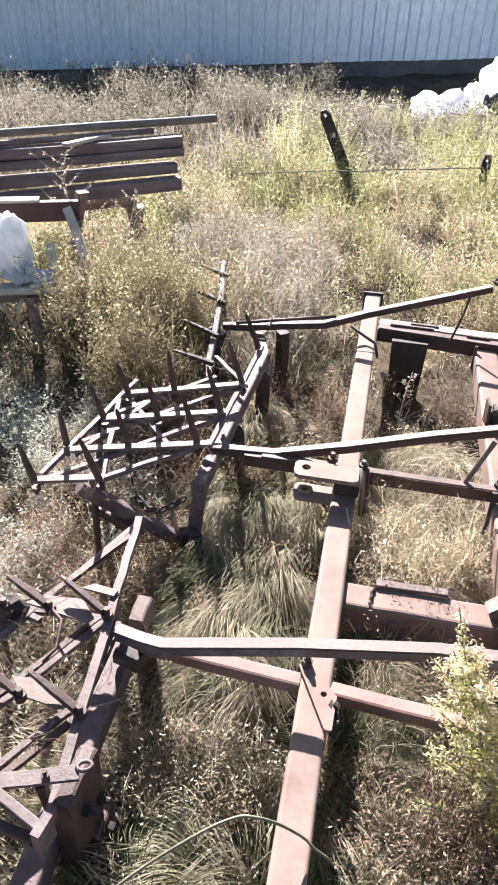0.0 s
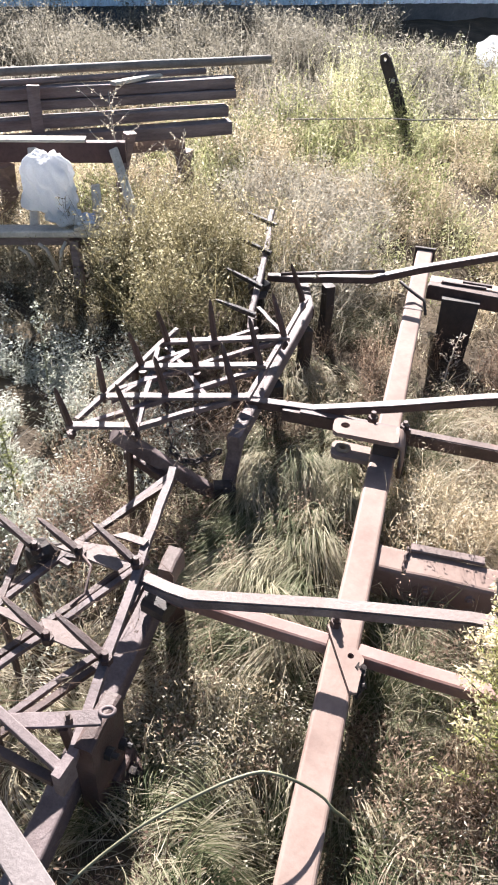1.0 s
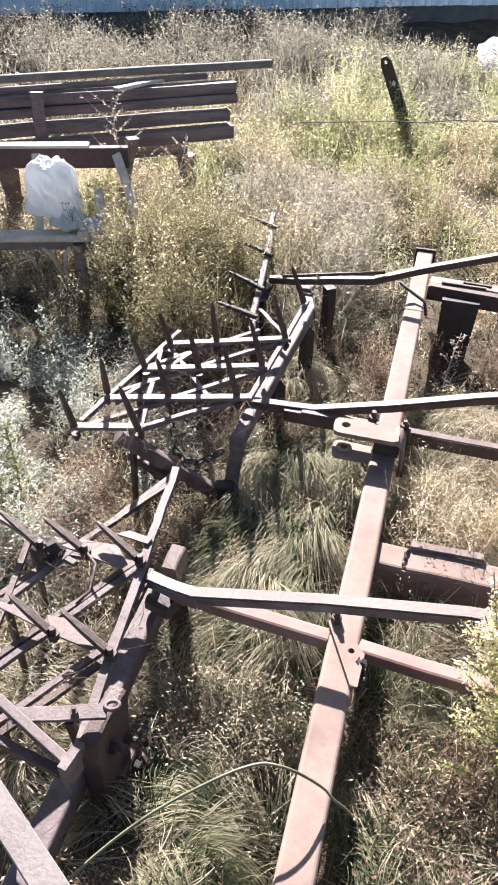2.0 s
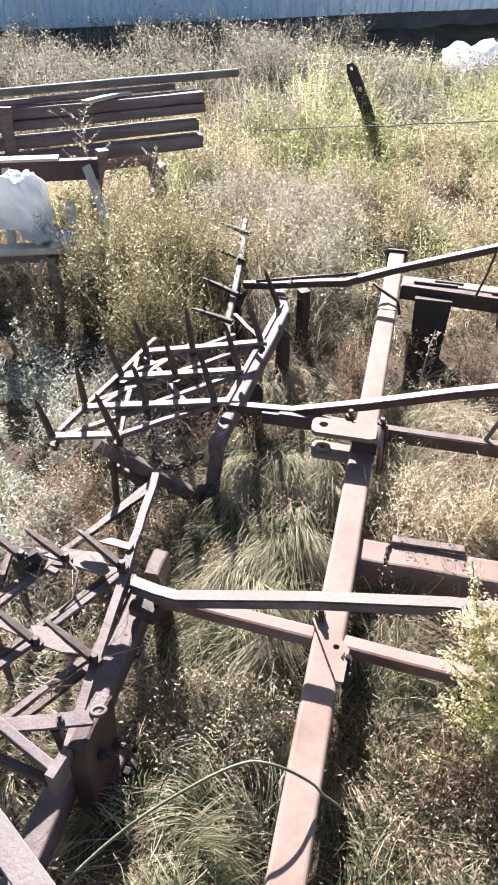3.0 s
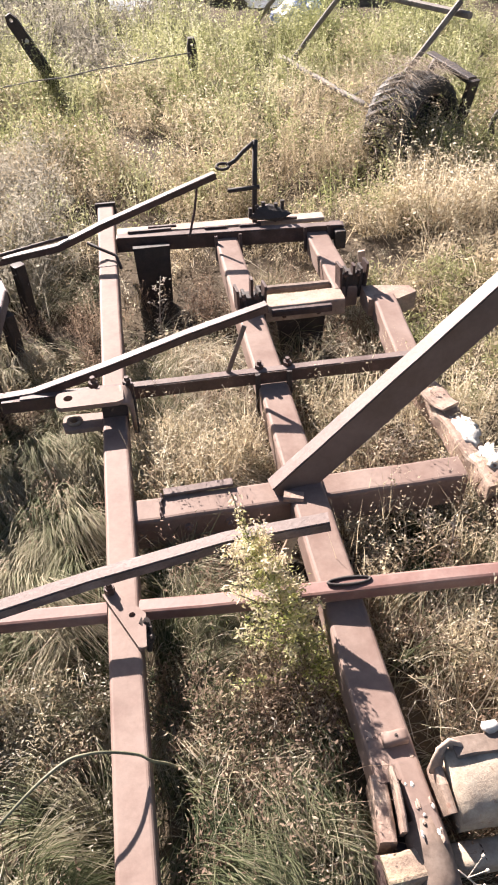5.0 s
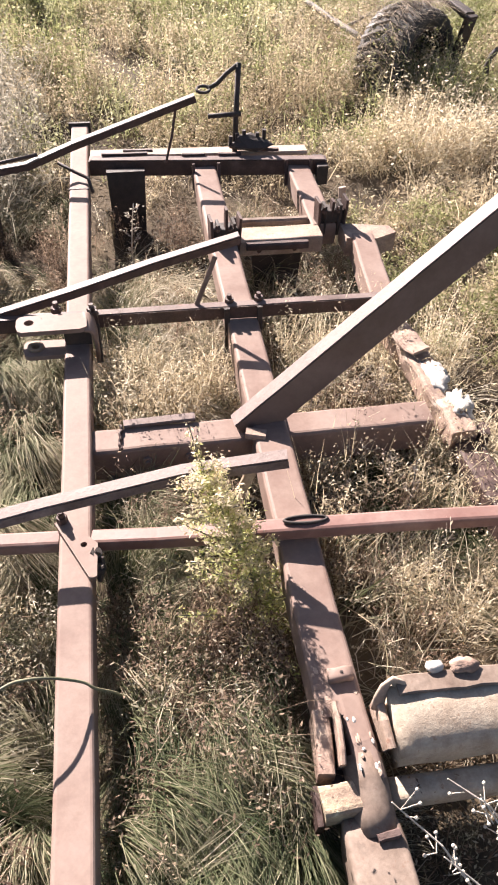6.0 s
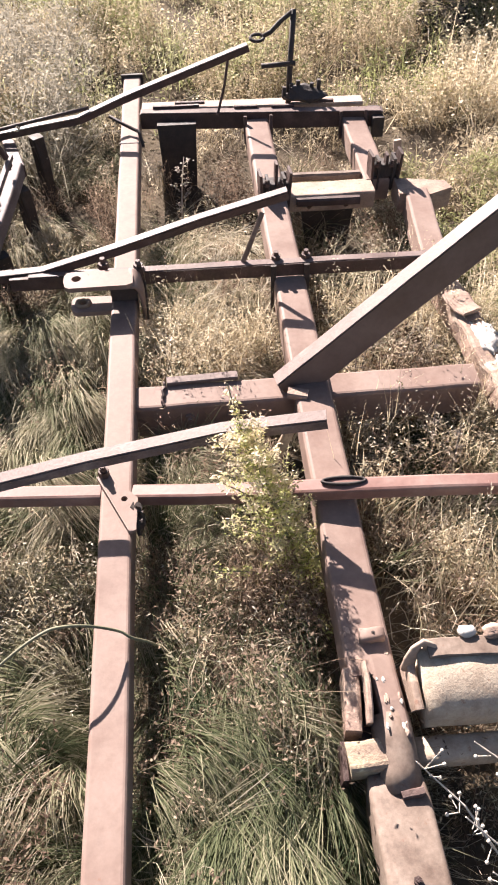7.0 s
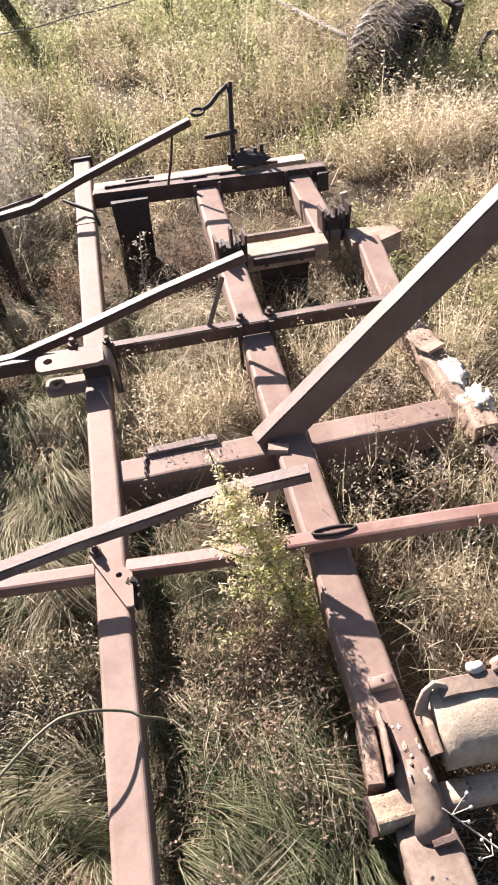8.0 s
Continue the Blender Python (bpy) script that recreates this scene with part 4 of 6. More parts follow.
    part("diagonal", beam((-0.815, 0.56, 0.478), (-0.54, 0.728, 0.15), 0.042, 0.045, 0.006, 6, 65), M_HARROW, c, "dark slanting tie beam")
    part("diagonal", beam((-0.842, 0.655, 0.31), (-0.685, 0.59, 0.3), 0.03, 0.035, 0.006, 4, 66), M_RUST, c)


build_carrier()


def build_harrow_middle():
    """Upturned spike harrow: flat cross bars, a zigzag of thin angles, square tines pointing up."""
    h = thing("spike_harrow", (-0.7, 0.9, 0), "upturned rusty spike harrow with square tines pointing up", "harrow", "harrow sections")
    for k, (a, b) in enumerate((((-0.965, 0.505), (-0.75, 0.572)), ((-0.91, 0.685), (-0.468, 0.832)), ((-0.872, 0.885), (-0.462, 1.038)), ((-0.85, 1.068), (-0.43, 1.25)))):
        part("cross_bar", slab((*a, 0.502), (*b, 0.5), 0.032, 0.012, 4, 70 + k), M_BAR, h)
    for k, (a, b) in enumerate((((-0.955, 0.52), (-0.462, 1.045)), ((-0.77, 0.58), (-0.478, 0.865)), ((-0.9, 0.76), (-0.44, 1.27)), ((-0.87, 0.93), (-0.56, 1.3)), ((-0.76, 0.575), (-0.87, 1.05)), ((-0.9, 0.69), (-0.7, 1.2)), ((-0.475, 0.84), (-0.43, 1.6)), ((-0.43, 1.26), (-0.6, 1.46)), ((-0.96, 0.56), (-0.85, 1.2)), ((-0.6, 0.8), (-0.84, 1.07)))):
        part("zigzag_bar", sweep([(0.008, 0), (0.008, -0.018), (0.004, -0.018), (0.004, -0.004), (-0.008, -0.004), (-0.008, 0)], along((*a, 0.484), (*b, 0.484), 5, 0, 0.002, 80 + k)), M_HARROW, h)
    tines = (((-0.953, 0.508), (-0.966, 0.472)), ((-0.937, 0.72), (-0.921, 0.67)), ((-0.758, 0.558), (-0.804, 0.544)), ((-0.84, 1.075), (-0.85, 1.005)), ((-0.731, 0.758), (-0.751, 0.723)), ((-0.689, 0.95), (-0.703, 0.906)), ((-0.682, 1.14), (-0.7, 1.136)), ((-0.51, 0.825), (-0.575, 0.869)), ((-0.476, 1.03), (-0.535, 1.061)), ((-0.441, 1.245), (-0.501, 1.26)), ((-0.438, 1.56), (-0.491, 1.521)), ((-0.872, 0.9), (-0.883, 0.835)))
    for a, b in tines:
        t = part("tine", spike((*a, 0.49), (*b, 0.66), 0.019), M_RUST, h)
        part("nut", bolt((*a, 0.47), 0.015, 0.014, (0, 0, -1)), M_RUST, t)
    for x, y in ((-0.9, 0.9), (-0.8, 0.6), (-0.75, 1.15)):
        part("leg", spike((x, y, 0.48), (x - 0.01, y - 0.02, -0.05), 0.02), M_RUST, h)


build_harrow_middle()


def build_harrow_far():
    h = thing("spike_harrow", (-0.7, 2.0, 0), "bent harrow bar with tines sticking out sideways", "harrow", "harrow sections")
    pts = [Vector(p) for p in ((-0.6, 1.35, 0.42), (-0.638, 1.507, 0.43), (-0.668, 1.743, 0.45), (-0.734, 2.169, 0.45), (-0.78, 2.38, 0.46), (-0.797, 2.489, 0.47))]
    part("bar", sweep(rrect(0.026, 0.026, 0.006, 2), pts, wobble=0.004), M_HARROW, h)
    for a, b in (((-0.765, 2.32), (-0.9, 2.361)), ((-0.711, 1.995), (-0.86, 2.055)), ((-0.664, 1.655), (-0.812, 1.718)), ((-0.628, 1.413), (-0.773, 1.433))):
        part("tine", spike((a[0] + 0.03, a[1], 0.47), (*b, 0.5), 0.02), M_DARK, h)
    for x, y in ((-0.62, 1.45), (-0.7, 1.9), (-0.75, 2.25)):
        part("leg", spike((x, y, 0.44), (x + 0.01, y + 0.02, -0.05), 0.03), M_DARK, h)
    part("lump", blob((-0.68, 1.78, 0.4), (0.05, 0.05, 0.05), 8, 0.3, 2, 4), M_DARK, h)


build_harrow_far()


def build_harrow_near():
    h = thing("spike_harrow", (-0.65, 0.0, 0), "rusty spike harrow section lying on its carrier beam", "harrow", "harrow sections")
    l_prof = [(0.011, 0), (0.011, -0.022), (0.007, -0.022), (0.007, -0.004), (-0.011, -0.004), (-0.011, 0)]
    part("spine", sweep(l_prof, along((-0.49, -0.46, 0.445), (-0.56, 0.11, 0.445), 6, 0, 0.002, 90)), M_HARROW, h)
    part("spine", sweep(l_prof, along((-0.56, 0.11, 0.445), (-0.607, 0.48, 0.44), 6, 0, 0.003, 91)), M_HARROW, h)
    part("spine", sweep(l_prof, along((-0.535, -0.2, 0.43), (-0.535, 0.08, 0.43), 3, 0, 0.002, 92)), M_RUST, h)
    for k, (a, b) in enumerate((((-0.605, 0.475), (-0.86, -0.12)), ((-0.59, 0.45), (-0.88, -0.1)), ((-0.549, 0.124), (-0.79, -0.33)), ((-0.565, 0.13), (-0.81, -0.31)), ((-0.543, -0.172), (-0.75, -0.5)), ((-0.53, -0.2), (-0.73, -0.52)), ((-1.05, 0.155), (-0.742, 0.054)), ((-0.9, 0.1), (-0.8, -0.35)), ((-0.56, 0.1), (-0.78, 0.08)))):
        part("zigzag_bar", sweep([(0.008, 0), (0.008, -0.014), (-0.008, -0.014), (-0.008, 0)], along((*a, 0.425), (*b, 0.415), 5, 0, 0.002, 95 + k)), M_RUST if k % 2 else M_HARROW, h)
    for a, b in (((-0.569, 0.075), (-0.707, 0.137)), ((-0.527, -0.213), (-0.665, -0.161)), ((-0.68, -0.2), (-0.808, -0.154)), ((-0.842, 0.046), (-0.983, 0.101)), ((-0.723, 0.066), (-0.853, 0.11))):
        t = part("tine", spike((*a, 0.465), (*b, 0.5), 0.02), M_RUST, h)
        part("nut", bolt((a[0] + 0.01, a[1], 0.44), 0.016, 0.02), M_RUST, t)
    plates = (([(-0.785, 0.07), (-0.74, 0.106), (-0.64, 0.113), (-0.59, 0.06), (-0.6, 0.04)], M_BAR), ([(-0.66, 0.15), (-0.63, 0.172), (-0.56, 0.163), (-0.565, 0.14)], M_BAR), ([(-0.71, -0.155), (-0.67, -0.2), (-0.57, -0.215), (-0.535, -0.195), (-0.66, -0.15)], M_BAR), ([(-0.86, -0.15), (-0.84, -0.165), (-0.71, -0.193), (-0.735, -0.155)], M_BAR))
    for k, (o, mt) in enumerate(plates):
        part("plate", plate(o, 0.446 + 0.002 * k, 0.452 + 0.002 * k), mt, h, "pale flat plate")
    part("lump", blob((-0.83, 0.07, 0.42), (0.05, 0.04, 0.04), 4, 0.3, 2, 4), M_DARK, h)
    part("tie_wire", sweep(circ(0.004, 6), [(-0.72, 0.07, 0.46), (-0.66, 0.02, 0.47), (-0.64, -0.06, 0.46), (-0.66, -0.1, 0.45)]), M_RUST, h, "", True)
    for x, y in ((-0.85, -0.12), (-0.78, -0.33), (-0.9, 0.1), (-0.73, -0.5)):
        part("leg", spike((x, y, 0.42), (x, y, -0.05), 0.018), M_RUST, h)


build_harrow_near()


def build_chain():
    c = thing("chain", (-0.6, 0.65, 0), "short rusty iron chain hanging from the harrow", "chain")
    pts = [Vector(p) for p in ((-0.712, 0.745, 0.47), (-0.7, 0.71, 0.41), (-0.672, 0.64, 0.37), (-0.63, 0.615, 0.35), (-0.585, 0.62, 0.35), (-0.54, 0.63, 0.375), (-0.51, 0.64, 0.4))]
    dense = []
    for a, b in zip(pts, pts[1:]):
        dense += [a.lerp(b, k / 2) for k in range(2)]
    dense.append(pts[-1])
    for i, (a, b) in enumerate(zip(dense, dense[1:])):
        d = (b - a).normalized()
        nrm = d.cross(Vector((0, 0, 1))) if i % 2 else d.cross(d.cross(Vector((0, 0, 1))))
        part("link", ring((a + b) / 2, nrm, 0.0105, 0.0042, 14, 6, 1.75, d), M_DARK, c, "", True)


build_chain()


def build_snarl():
    """Dry stalks caught in the harrows."""
    n = 330
    x, y = RNG.uniform(-0.98, -0.45, n), RNG.uniform(0.5, 1.5, n)
    x2, y2 = RNG.uniform(-0.95, -0.55, 150), RNG.uniform(-0.4, 0.25, 150)
    x, y = np.concatenate([x, x2]), np.concatenate([y, y2])
    n = len(x)
    z = np.where(y > 0.4, 0.46, 0.42) + RNG.normal(0, 0.02, n)
    v = blades(x, y, RNG.uniform(0.04, 0.13, n), np.full(n, 0.0016), RNG.uniform(0, 6.28, n), RNG.uniform(0.5, 0.95, n), RNG.uniform(0.7, 1.3, n), 0.3 + RNG.normal(0, 0.2, n), z, 1.0, 4)
    quads_mesh("caught_straw", *v, L_BROWN, "dry brown stalks tangled in the harrows", "straw")


build_snarl()


def build_wire():
    pts = [(-0.72, -1.12, 0.02), (-0.58, -0.88, 0.22), (-0.433, -0.665, 0.35), (-0.317, -0.534, 0.42), (-0.195, -0.443, 0.475), (-0.12, -0.393, 0.487), (-0.077, -0.379, 0.48), (-0.03, -0.37, 0.455), (0.021, -0.363, 0.41), (0.046, -0.37, 0.388), (0.09, -0.35, 0.3), (0.13, -0.34, 0.15), (0.15, -0.34, 0.0)]
    pts = [Vector(p) for p in pts]
    out = []
    for i in range(len(pts) - 1):
        p0, p1, p2, p3 = pts[max(i - 1, 0)], pts[i], pts[i + 1], pts[min(i + 2, len(pts) - 1)]
        for k in range(5):
            t = k / 5
            out.append(0.5 * ((2 * p1) + (p2 - p0) * t + (2 * p0 - 5 * p1 + 4 * p2 - p3) * t**2 + (3 * p1 - p0 - 3 * p2 + p3) * t**3))
    out.append(pts[-1])
    solo("loose_wire", sweep(circ(0.0033, 8), out), M_WIRE, "stiff dull wire arching over the main beam", "wire", (-0.3, -0.5, 0), smooth=True)


build_wire()


# ---- timber pile and hay rack ----
PILE = Vector((-1.32, 3.55, 0))
PILE_D = Vector((-0.81, -0.586, 0))
PILE_N = Vector((0.586, -0.81, 0))


def pile_at(s, d, z):
    return PILE + PILE_D * s + PILE_N * d + Vector((0, 0, z))


def build_pile():
    rows = ((0.0, 3.4, -0.02, 0.845, 0.06), (0.0, 3.4, 0.0, 0.782, 0.05), (0.06, 3.4, 0.04, 0.7, 0.058), (0.05, 3.4, 0.08, 0.622, 0.075), (0.3, 3.4, -0.1, 0.525, 0.1))
    for k, (a, b, d, z, hgt) in enumerate(rows):
        geo = sweep([(u, v - hgt / 2) for u, v in rrect(0.09, hgt, 0.005, 1)], along(pile_at(a, d, z), pile_at(b, d, z - 0.005), 9, 0, 0.004, 110 + k))
        p = solo("plank", geo, M_WOOD_DARK, "dark weathered plank stacked on edge in a pile", "plank", group="plank pile")
        BASE[p] = Vector(p.location)
    for s in (0.35, 1.45, 2.5):
        solo("stake", beam(pile_at(s, -0.07, 0.43), pile_at(s, -0.07, -0.1), 0.1, 0.1, 0.008, 3, 116), M_WOOD_DARK, "dark timber block under the plank pile", "timber block", group="pile supports")
    solo("stake", beam(pile_at(1.2, 0.08, 0.87), pile_at(1.2, 0.09, 0.55), 0.07, 0.03, 0.005, 3, 117), M_WOOD_DARK, "dark upright cleat against the plank pile", "cleat")
    solo("pole", sweep(circ(0.024, 10), along(pile_at(-0.3, -0.16, 0.9), pile_at(3.4, -0.05, 0.915), 10, 0, 0.004, 118), wobble=0.003), M_WOOD_POLE, "long grey wooden pole on top of the planks", "pole", smooth=True)
    solo("pole", sweep(circ(0.018, 8), along(pile_at(0.15, -0.1, 0.862), pile_at(1.5, -0.02, 0.868), 6, 0, 0.003, 119)), M_WOOD_DARK, "thin dark pole on the planks", "pole", smooth=True)
    solo("lath", slab(pile_at(0.42, -0.1, 0.868), pile_at(0.75, 0.06, 0.866), 0.05, 0.02, 3, 120), M_WOOD_PALE, "bleached lath lying across the planks", "lath")
    solo("lath", slab(pile_at(1.35, -0.05, 0.868), pile_at(1.9, 0.05, 0.866), 0.05, 0.02, 3, 121), M_WOOD_PALE, "bleached lath lying across the planks", "lath")


build_pile()

# Rack shrunk to 0.88 towards the camera, placed to fit its view.
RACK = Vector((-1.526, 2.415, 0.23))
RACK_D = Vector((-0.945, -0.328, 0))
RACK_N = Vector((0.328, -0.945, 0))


def build_rack():
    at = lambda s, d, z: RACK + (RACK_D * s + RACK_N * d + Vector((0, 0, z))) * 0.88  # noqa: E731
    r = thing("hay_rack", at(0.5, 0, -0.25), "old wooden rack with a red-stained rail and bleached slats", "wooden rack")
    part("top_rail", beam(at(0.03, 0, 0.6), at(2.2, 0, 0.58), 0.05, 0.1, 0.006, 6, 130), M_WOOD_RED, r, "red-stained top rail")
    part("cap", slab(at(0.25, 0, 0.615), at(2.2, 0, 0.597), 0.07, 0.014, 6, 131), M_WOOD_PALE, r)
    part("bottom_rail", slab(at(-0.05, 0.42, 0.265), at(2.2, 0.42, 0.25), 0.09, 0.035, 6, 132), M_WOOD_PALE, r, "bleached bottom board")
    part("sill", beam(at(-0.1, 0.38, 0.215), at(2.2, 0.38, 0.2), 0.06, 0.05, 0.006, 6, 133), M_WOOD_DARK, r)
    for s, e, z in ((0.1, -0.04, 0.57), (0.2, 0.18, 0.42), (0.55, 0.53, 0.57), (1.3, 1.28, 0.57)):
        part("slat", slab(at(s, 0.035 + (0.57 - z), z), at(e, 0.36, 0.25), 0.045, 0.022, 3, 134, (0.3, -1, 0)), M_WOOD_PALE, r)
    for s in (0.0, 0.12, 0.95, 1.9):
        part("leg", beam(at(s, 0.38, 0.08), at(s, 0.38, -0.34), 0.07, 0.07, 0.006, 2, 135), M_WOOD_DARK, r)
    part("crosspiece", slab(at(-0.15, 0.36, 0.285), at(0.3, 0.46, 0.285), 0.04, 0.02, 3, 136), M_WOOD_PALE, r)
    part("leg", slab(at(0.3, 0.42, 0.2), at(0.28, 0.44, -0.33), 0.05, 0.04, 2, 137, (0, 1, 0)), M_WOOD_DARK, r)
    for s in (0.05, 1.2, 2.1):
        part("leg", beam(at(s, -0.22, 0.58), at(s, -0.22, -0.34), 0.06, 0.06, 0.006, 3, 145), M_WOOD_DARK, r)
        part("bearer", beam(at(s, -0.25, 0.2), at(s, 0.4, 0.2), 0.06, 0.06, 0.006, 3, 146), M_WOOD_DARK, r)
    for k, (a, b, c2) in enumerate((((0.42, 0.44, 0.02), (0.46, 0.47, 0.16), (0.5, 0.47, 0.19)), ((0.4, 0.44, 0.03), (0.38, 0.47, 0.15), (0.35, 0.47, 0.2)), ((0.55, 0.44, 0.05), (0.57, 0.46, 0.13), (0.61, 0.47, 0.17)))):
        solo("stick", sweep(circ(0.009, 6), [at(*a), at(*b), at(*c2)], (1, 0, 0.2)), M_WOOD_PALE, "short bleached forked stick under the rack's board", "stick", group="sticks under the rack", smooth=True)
    # Bag placed and sized by the same 0.88 fit to the camera's view.
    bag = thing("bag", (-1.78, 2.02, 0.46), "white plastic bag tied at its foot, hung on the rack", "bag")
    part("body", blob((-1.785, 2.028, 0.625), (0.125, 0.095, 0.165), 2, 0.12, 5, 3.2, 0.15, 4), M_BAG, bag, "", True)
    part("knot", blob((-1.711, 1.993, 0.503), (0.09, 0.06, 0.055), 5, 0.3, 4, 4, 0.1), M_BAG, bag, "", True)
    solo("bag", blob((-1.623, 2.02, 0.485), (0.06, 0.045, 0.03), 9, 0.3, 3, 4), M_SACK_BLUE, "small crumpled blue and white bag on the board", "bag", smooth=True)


build_rack()


# ---- far yard ----
def build_yard():
    post = thing("iron_post", (-0.25, 5.2, 0), "black iron strip with holes leaning out of the weeds", "post")
    lean = Matrix.Translation((-0.21, 5.2, -0.05)) @ Matrix.Rotation(radians(-26.5), 4, "Y") @ Matrix.Rotation(radians(90), 4, "X")
    part("strip", plate([(-0.05, 0), (0.05, 0), (0.042, 0.84), (0.022, 0.885), (-0.022, 0.885), (-0.042, 0.84)], -0.02, 0.02, (0.0, 0.845), 0.014, 10, lean), M_DARK, post)
    spot = Matrix.Translation((-0.21, 5.2, -0.05)) @ Matrix.Rotation(radians(-26.5), 4, "Y") @ Matrix.Rotation(radians(90), 4, "X")
    # Solid pale disc added where the strip's second hole shows bright.
    part("hole_spot", plate(circ(0.016, 10), 0.022, 0.026, None, 0, 0, spot @ Matrix.Translation((0.012, 0.68, 0))), M_STONE, post, "pale disc standing for a second hole")
    stub = thing("iron_post", (0.71, 5.0, 0), "short black iron stub with a hole standing in yellow weeds", "post")
    part("strip", plate([(-0.03, 0), (0.03, 0), (0.035, 0.55), (0.024, 0.6), (-0.024, 0.6), (-0.035, 0.55)], -0.03, 0.03, (0.0, 0.555), 0.013, 10, Matrix.Translation((0.71, 5.0, -0.05)) @ Matrix.Rotation(radians(90), 4, "X")), M_DARK, stub)
    solo("pole", sweep(circ(0.005, 8), along((-1.15, 4.35, 0.42), (0.69, 4.94, 0.46), 8, 0.0, 0.008, 140)), M_WOOD_POLE, "thin pale pole caught in the weeds", "pole", smooth=True)
    # leaning rack of poles
    r = thing("pole_rack", (1.8, 5.2, 0), "weathered grey rack of poles leaning in the weeds", "pole rack")
    top = [Vector((1.2, 6.85, 0.8)), Vector((1.686, 5.755, 0.8)), Vector((1.91, 4.985, 0.8)), Vector((2.41, 3.9, 0.8))]
    part("top_pole", sweep(rrect(0.036, 0.042, 0.01, 1), top, wobble=0.003), M_WOOD_POLE, r)
    for a, b in (((1.28, 6.65), (1.128, 7.692)), ((1.686, 5.755), (1.411, 6.375)), ((1.91, 4.985), (1.58, 5.3)), ((2.34, 3.98), (1.897, 3.955))):
        p = Vector((*a, 0.835))
        e = p + (Vector((*b, 0.3)) - p) * 1.6
        part("leg_pole", sweep(rrect(0.036, 0.036, 0.01, 1), along(p + (p - e) * 0.04, e, 5, 0, 0.004, 141), wobble=0.002), M_WOOD_POLE, r)
    part("top_pole", sweep(rrect(0.03, 0.04, 0.008, 1), [(1.86, 5.05, 0.82), (2.3, 6.3, 1.12)]), M_WOOD_POLE, r)
    part("ground_pole", sweep(circ(0.02, 8), along((1.451, 5.373, 0.29), (1.824, 3.891, 0.27), 6, 0, 0.004, 142)), M_WOOD_POLE, r, "bleached pole on the weeds", True)
    part("ground_pole", sweep(circ(0.011, 8), along((1.76, 4.2, 0.28), (2.332, 4.744, 0.32), 4, 0, 0.004, 143)), M_WOOD_POLE, r, "", True)
    # sacks and rubble
    sacks = ((0.35, 8.75, 0.19, 0.17, 0.16, 0), (0.62, 9.15, 0.18, 0.16, 0.16, 0), (0.95, 9.35, 0.17, 0.16, 0.2, 0), (1.45, 9.8, 0.36, 0.3, 0.42, 0), (1.9, 9.55, 0.4, 0.3, 0.5, 0), (2.35, 9.6, 0.34, 0.28, 0.55, 2), (2.75, 9.9, 0.42, 0.3, 0.55, 0), (3.3, 9.7, 0.45, 0.35, 0.55, 0), (3.9, 9.6, 0.5, 0.4, 0.5, 0), (2.5, 8.95, 0.26, 0.22, 0.36, 2), (2.05, 7.25, 0.22, 0.18, 0.17, 2), (2.0, 8.6, 0.26, 0.2, 0.24, 0), (1.35, 9.1, 0.25, 0.2, 0.24, 1), (3.0, 8.95, 0.36, 0.28, 0.42, 0), (3.55, 8.8, 0.38, 0.3, 0.46, 0), (4.2, 8.7, 0.42, 0.32, 0.5, 0), (4.6, 9.3, 0.45, 0.35, 0.6, 0))
    for k, (x, y, a, b, c, m) in enumerate(sacks):
        mt, lab = ((M_SACK, "bulging white woven sack dumped by the shed"), (M_FILM, "crumpled black plastic film among the sacks"), (M_SACK_BLUE, "white sack printed blue, slumped in the weeds"))[m]
        solo("sack" if m != 1 else "plastic_film", blob((x, y, c * 0.62 + 0.06), (a * 1.2, b * 1.2, c * 1.15), 20 + k, 0.26, 4, 3.4, 0.06), mt, lab, "sack" if m != 1 else "plastic film", group="dumped sacks" if m != 1 else "", smooth=True)
    rng = random.Random(9)
    for k in range(26):
        x, y = rng.uniform(-0.6, 1.1), rng.uniform(7.4, 8.6)
        s = rng.uniform(0.05, 0.15)
        solo("rubble", blob((x, y, s * 0.25 + 0.1), (s, s * rng.uniform(0.7, 1.1), s * 0.6), 50 + k, 0.3, 2, 2.5), M_STONE, "pale lump of rubble on the ground", "rubble", group="rubble heap")
    # wheel
    w = thing("wheel", (2.15, 3.85, 0), "old black ribbed wheel half sunk in dry stalks", "wheel")
    ax = Vector((0.62, -0.78, 0.1)).normalized()
    cen = Vector((1.975, 3.57, 0.22))
    prof = [(-0.1, 0.2), (-0.12, 0.24), (-0.11, 0.275), (-0.08, 0.285), (-0.07, 0.275), (-0.05, 0.292), (-0.03, 0.28), (0.0, 0.296), (0.03, 0.28), (0.05, 0.292), (0.07, 0.275), (0.08, 0.285), (0.11, 0.275), (0.12, 0.24), (0.1, 0.2)]
    prof = [(a * 1.35, b * 1.2) for a, b in prof]
    u = ax.orthogonal().normalized()
    v = ax.cross(u)
    n, k = 40, len(prof)
    verts = [cen + ax * a + (u * math.cos(2 * math.pi * i / n) + v * math.sin(2 * math.pi * i / n)) * rr for i in range(n) for a, rr in prof]
    faces = [(i * k + j, ((i + 1) % n) * k + j, ((i + 1) % n) * k + (j + 1) % k, i * k + (j + 1) % k) for i in range(n) for j in range(k)]
    part("tyre", (verts, faces), M_TYRE, w, "", True)
    for i in range(34):
        q = 2 * math.pi * i / 34
        pts = [cen + ax * (s * 0.15) + (u * math.cos(q + 0.16 * abs(s)) + v * math.sin(q + 0.16 * abs(s))) * (0.352 - 0.03 * s * s) for s in (-1, -0.5, 0, 0.5, 1)]
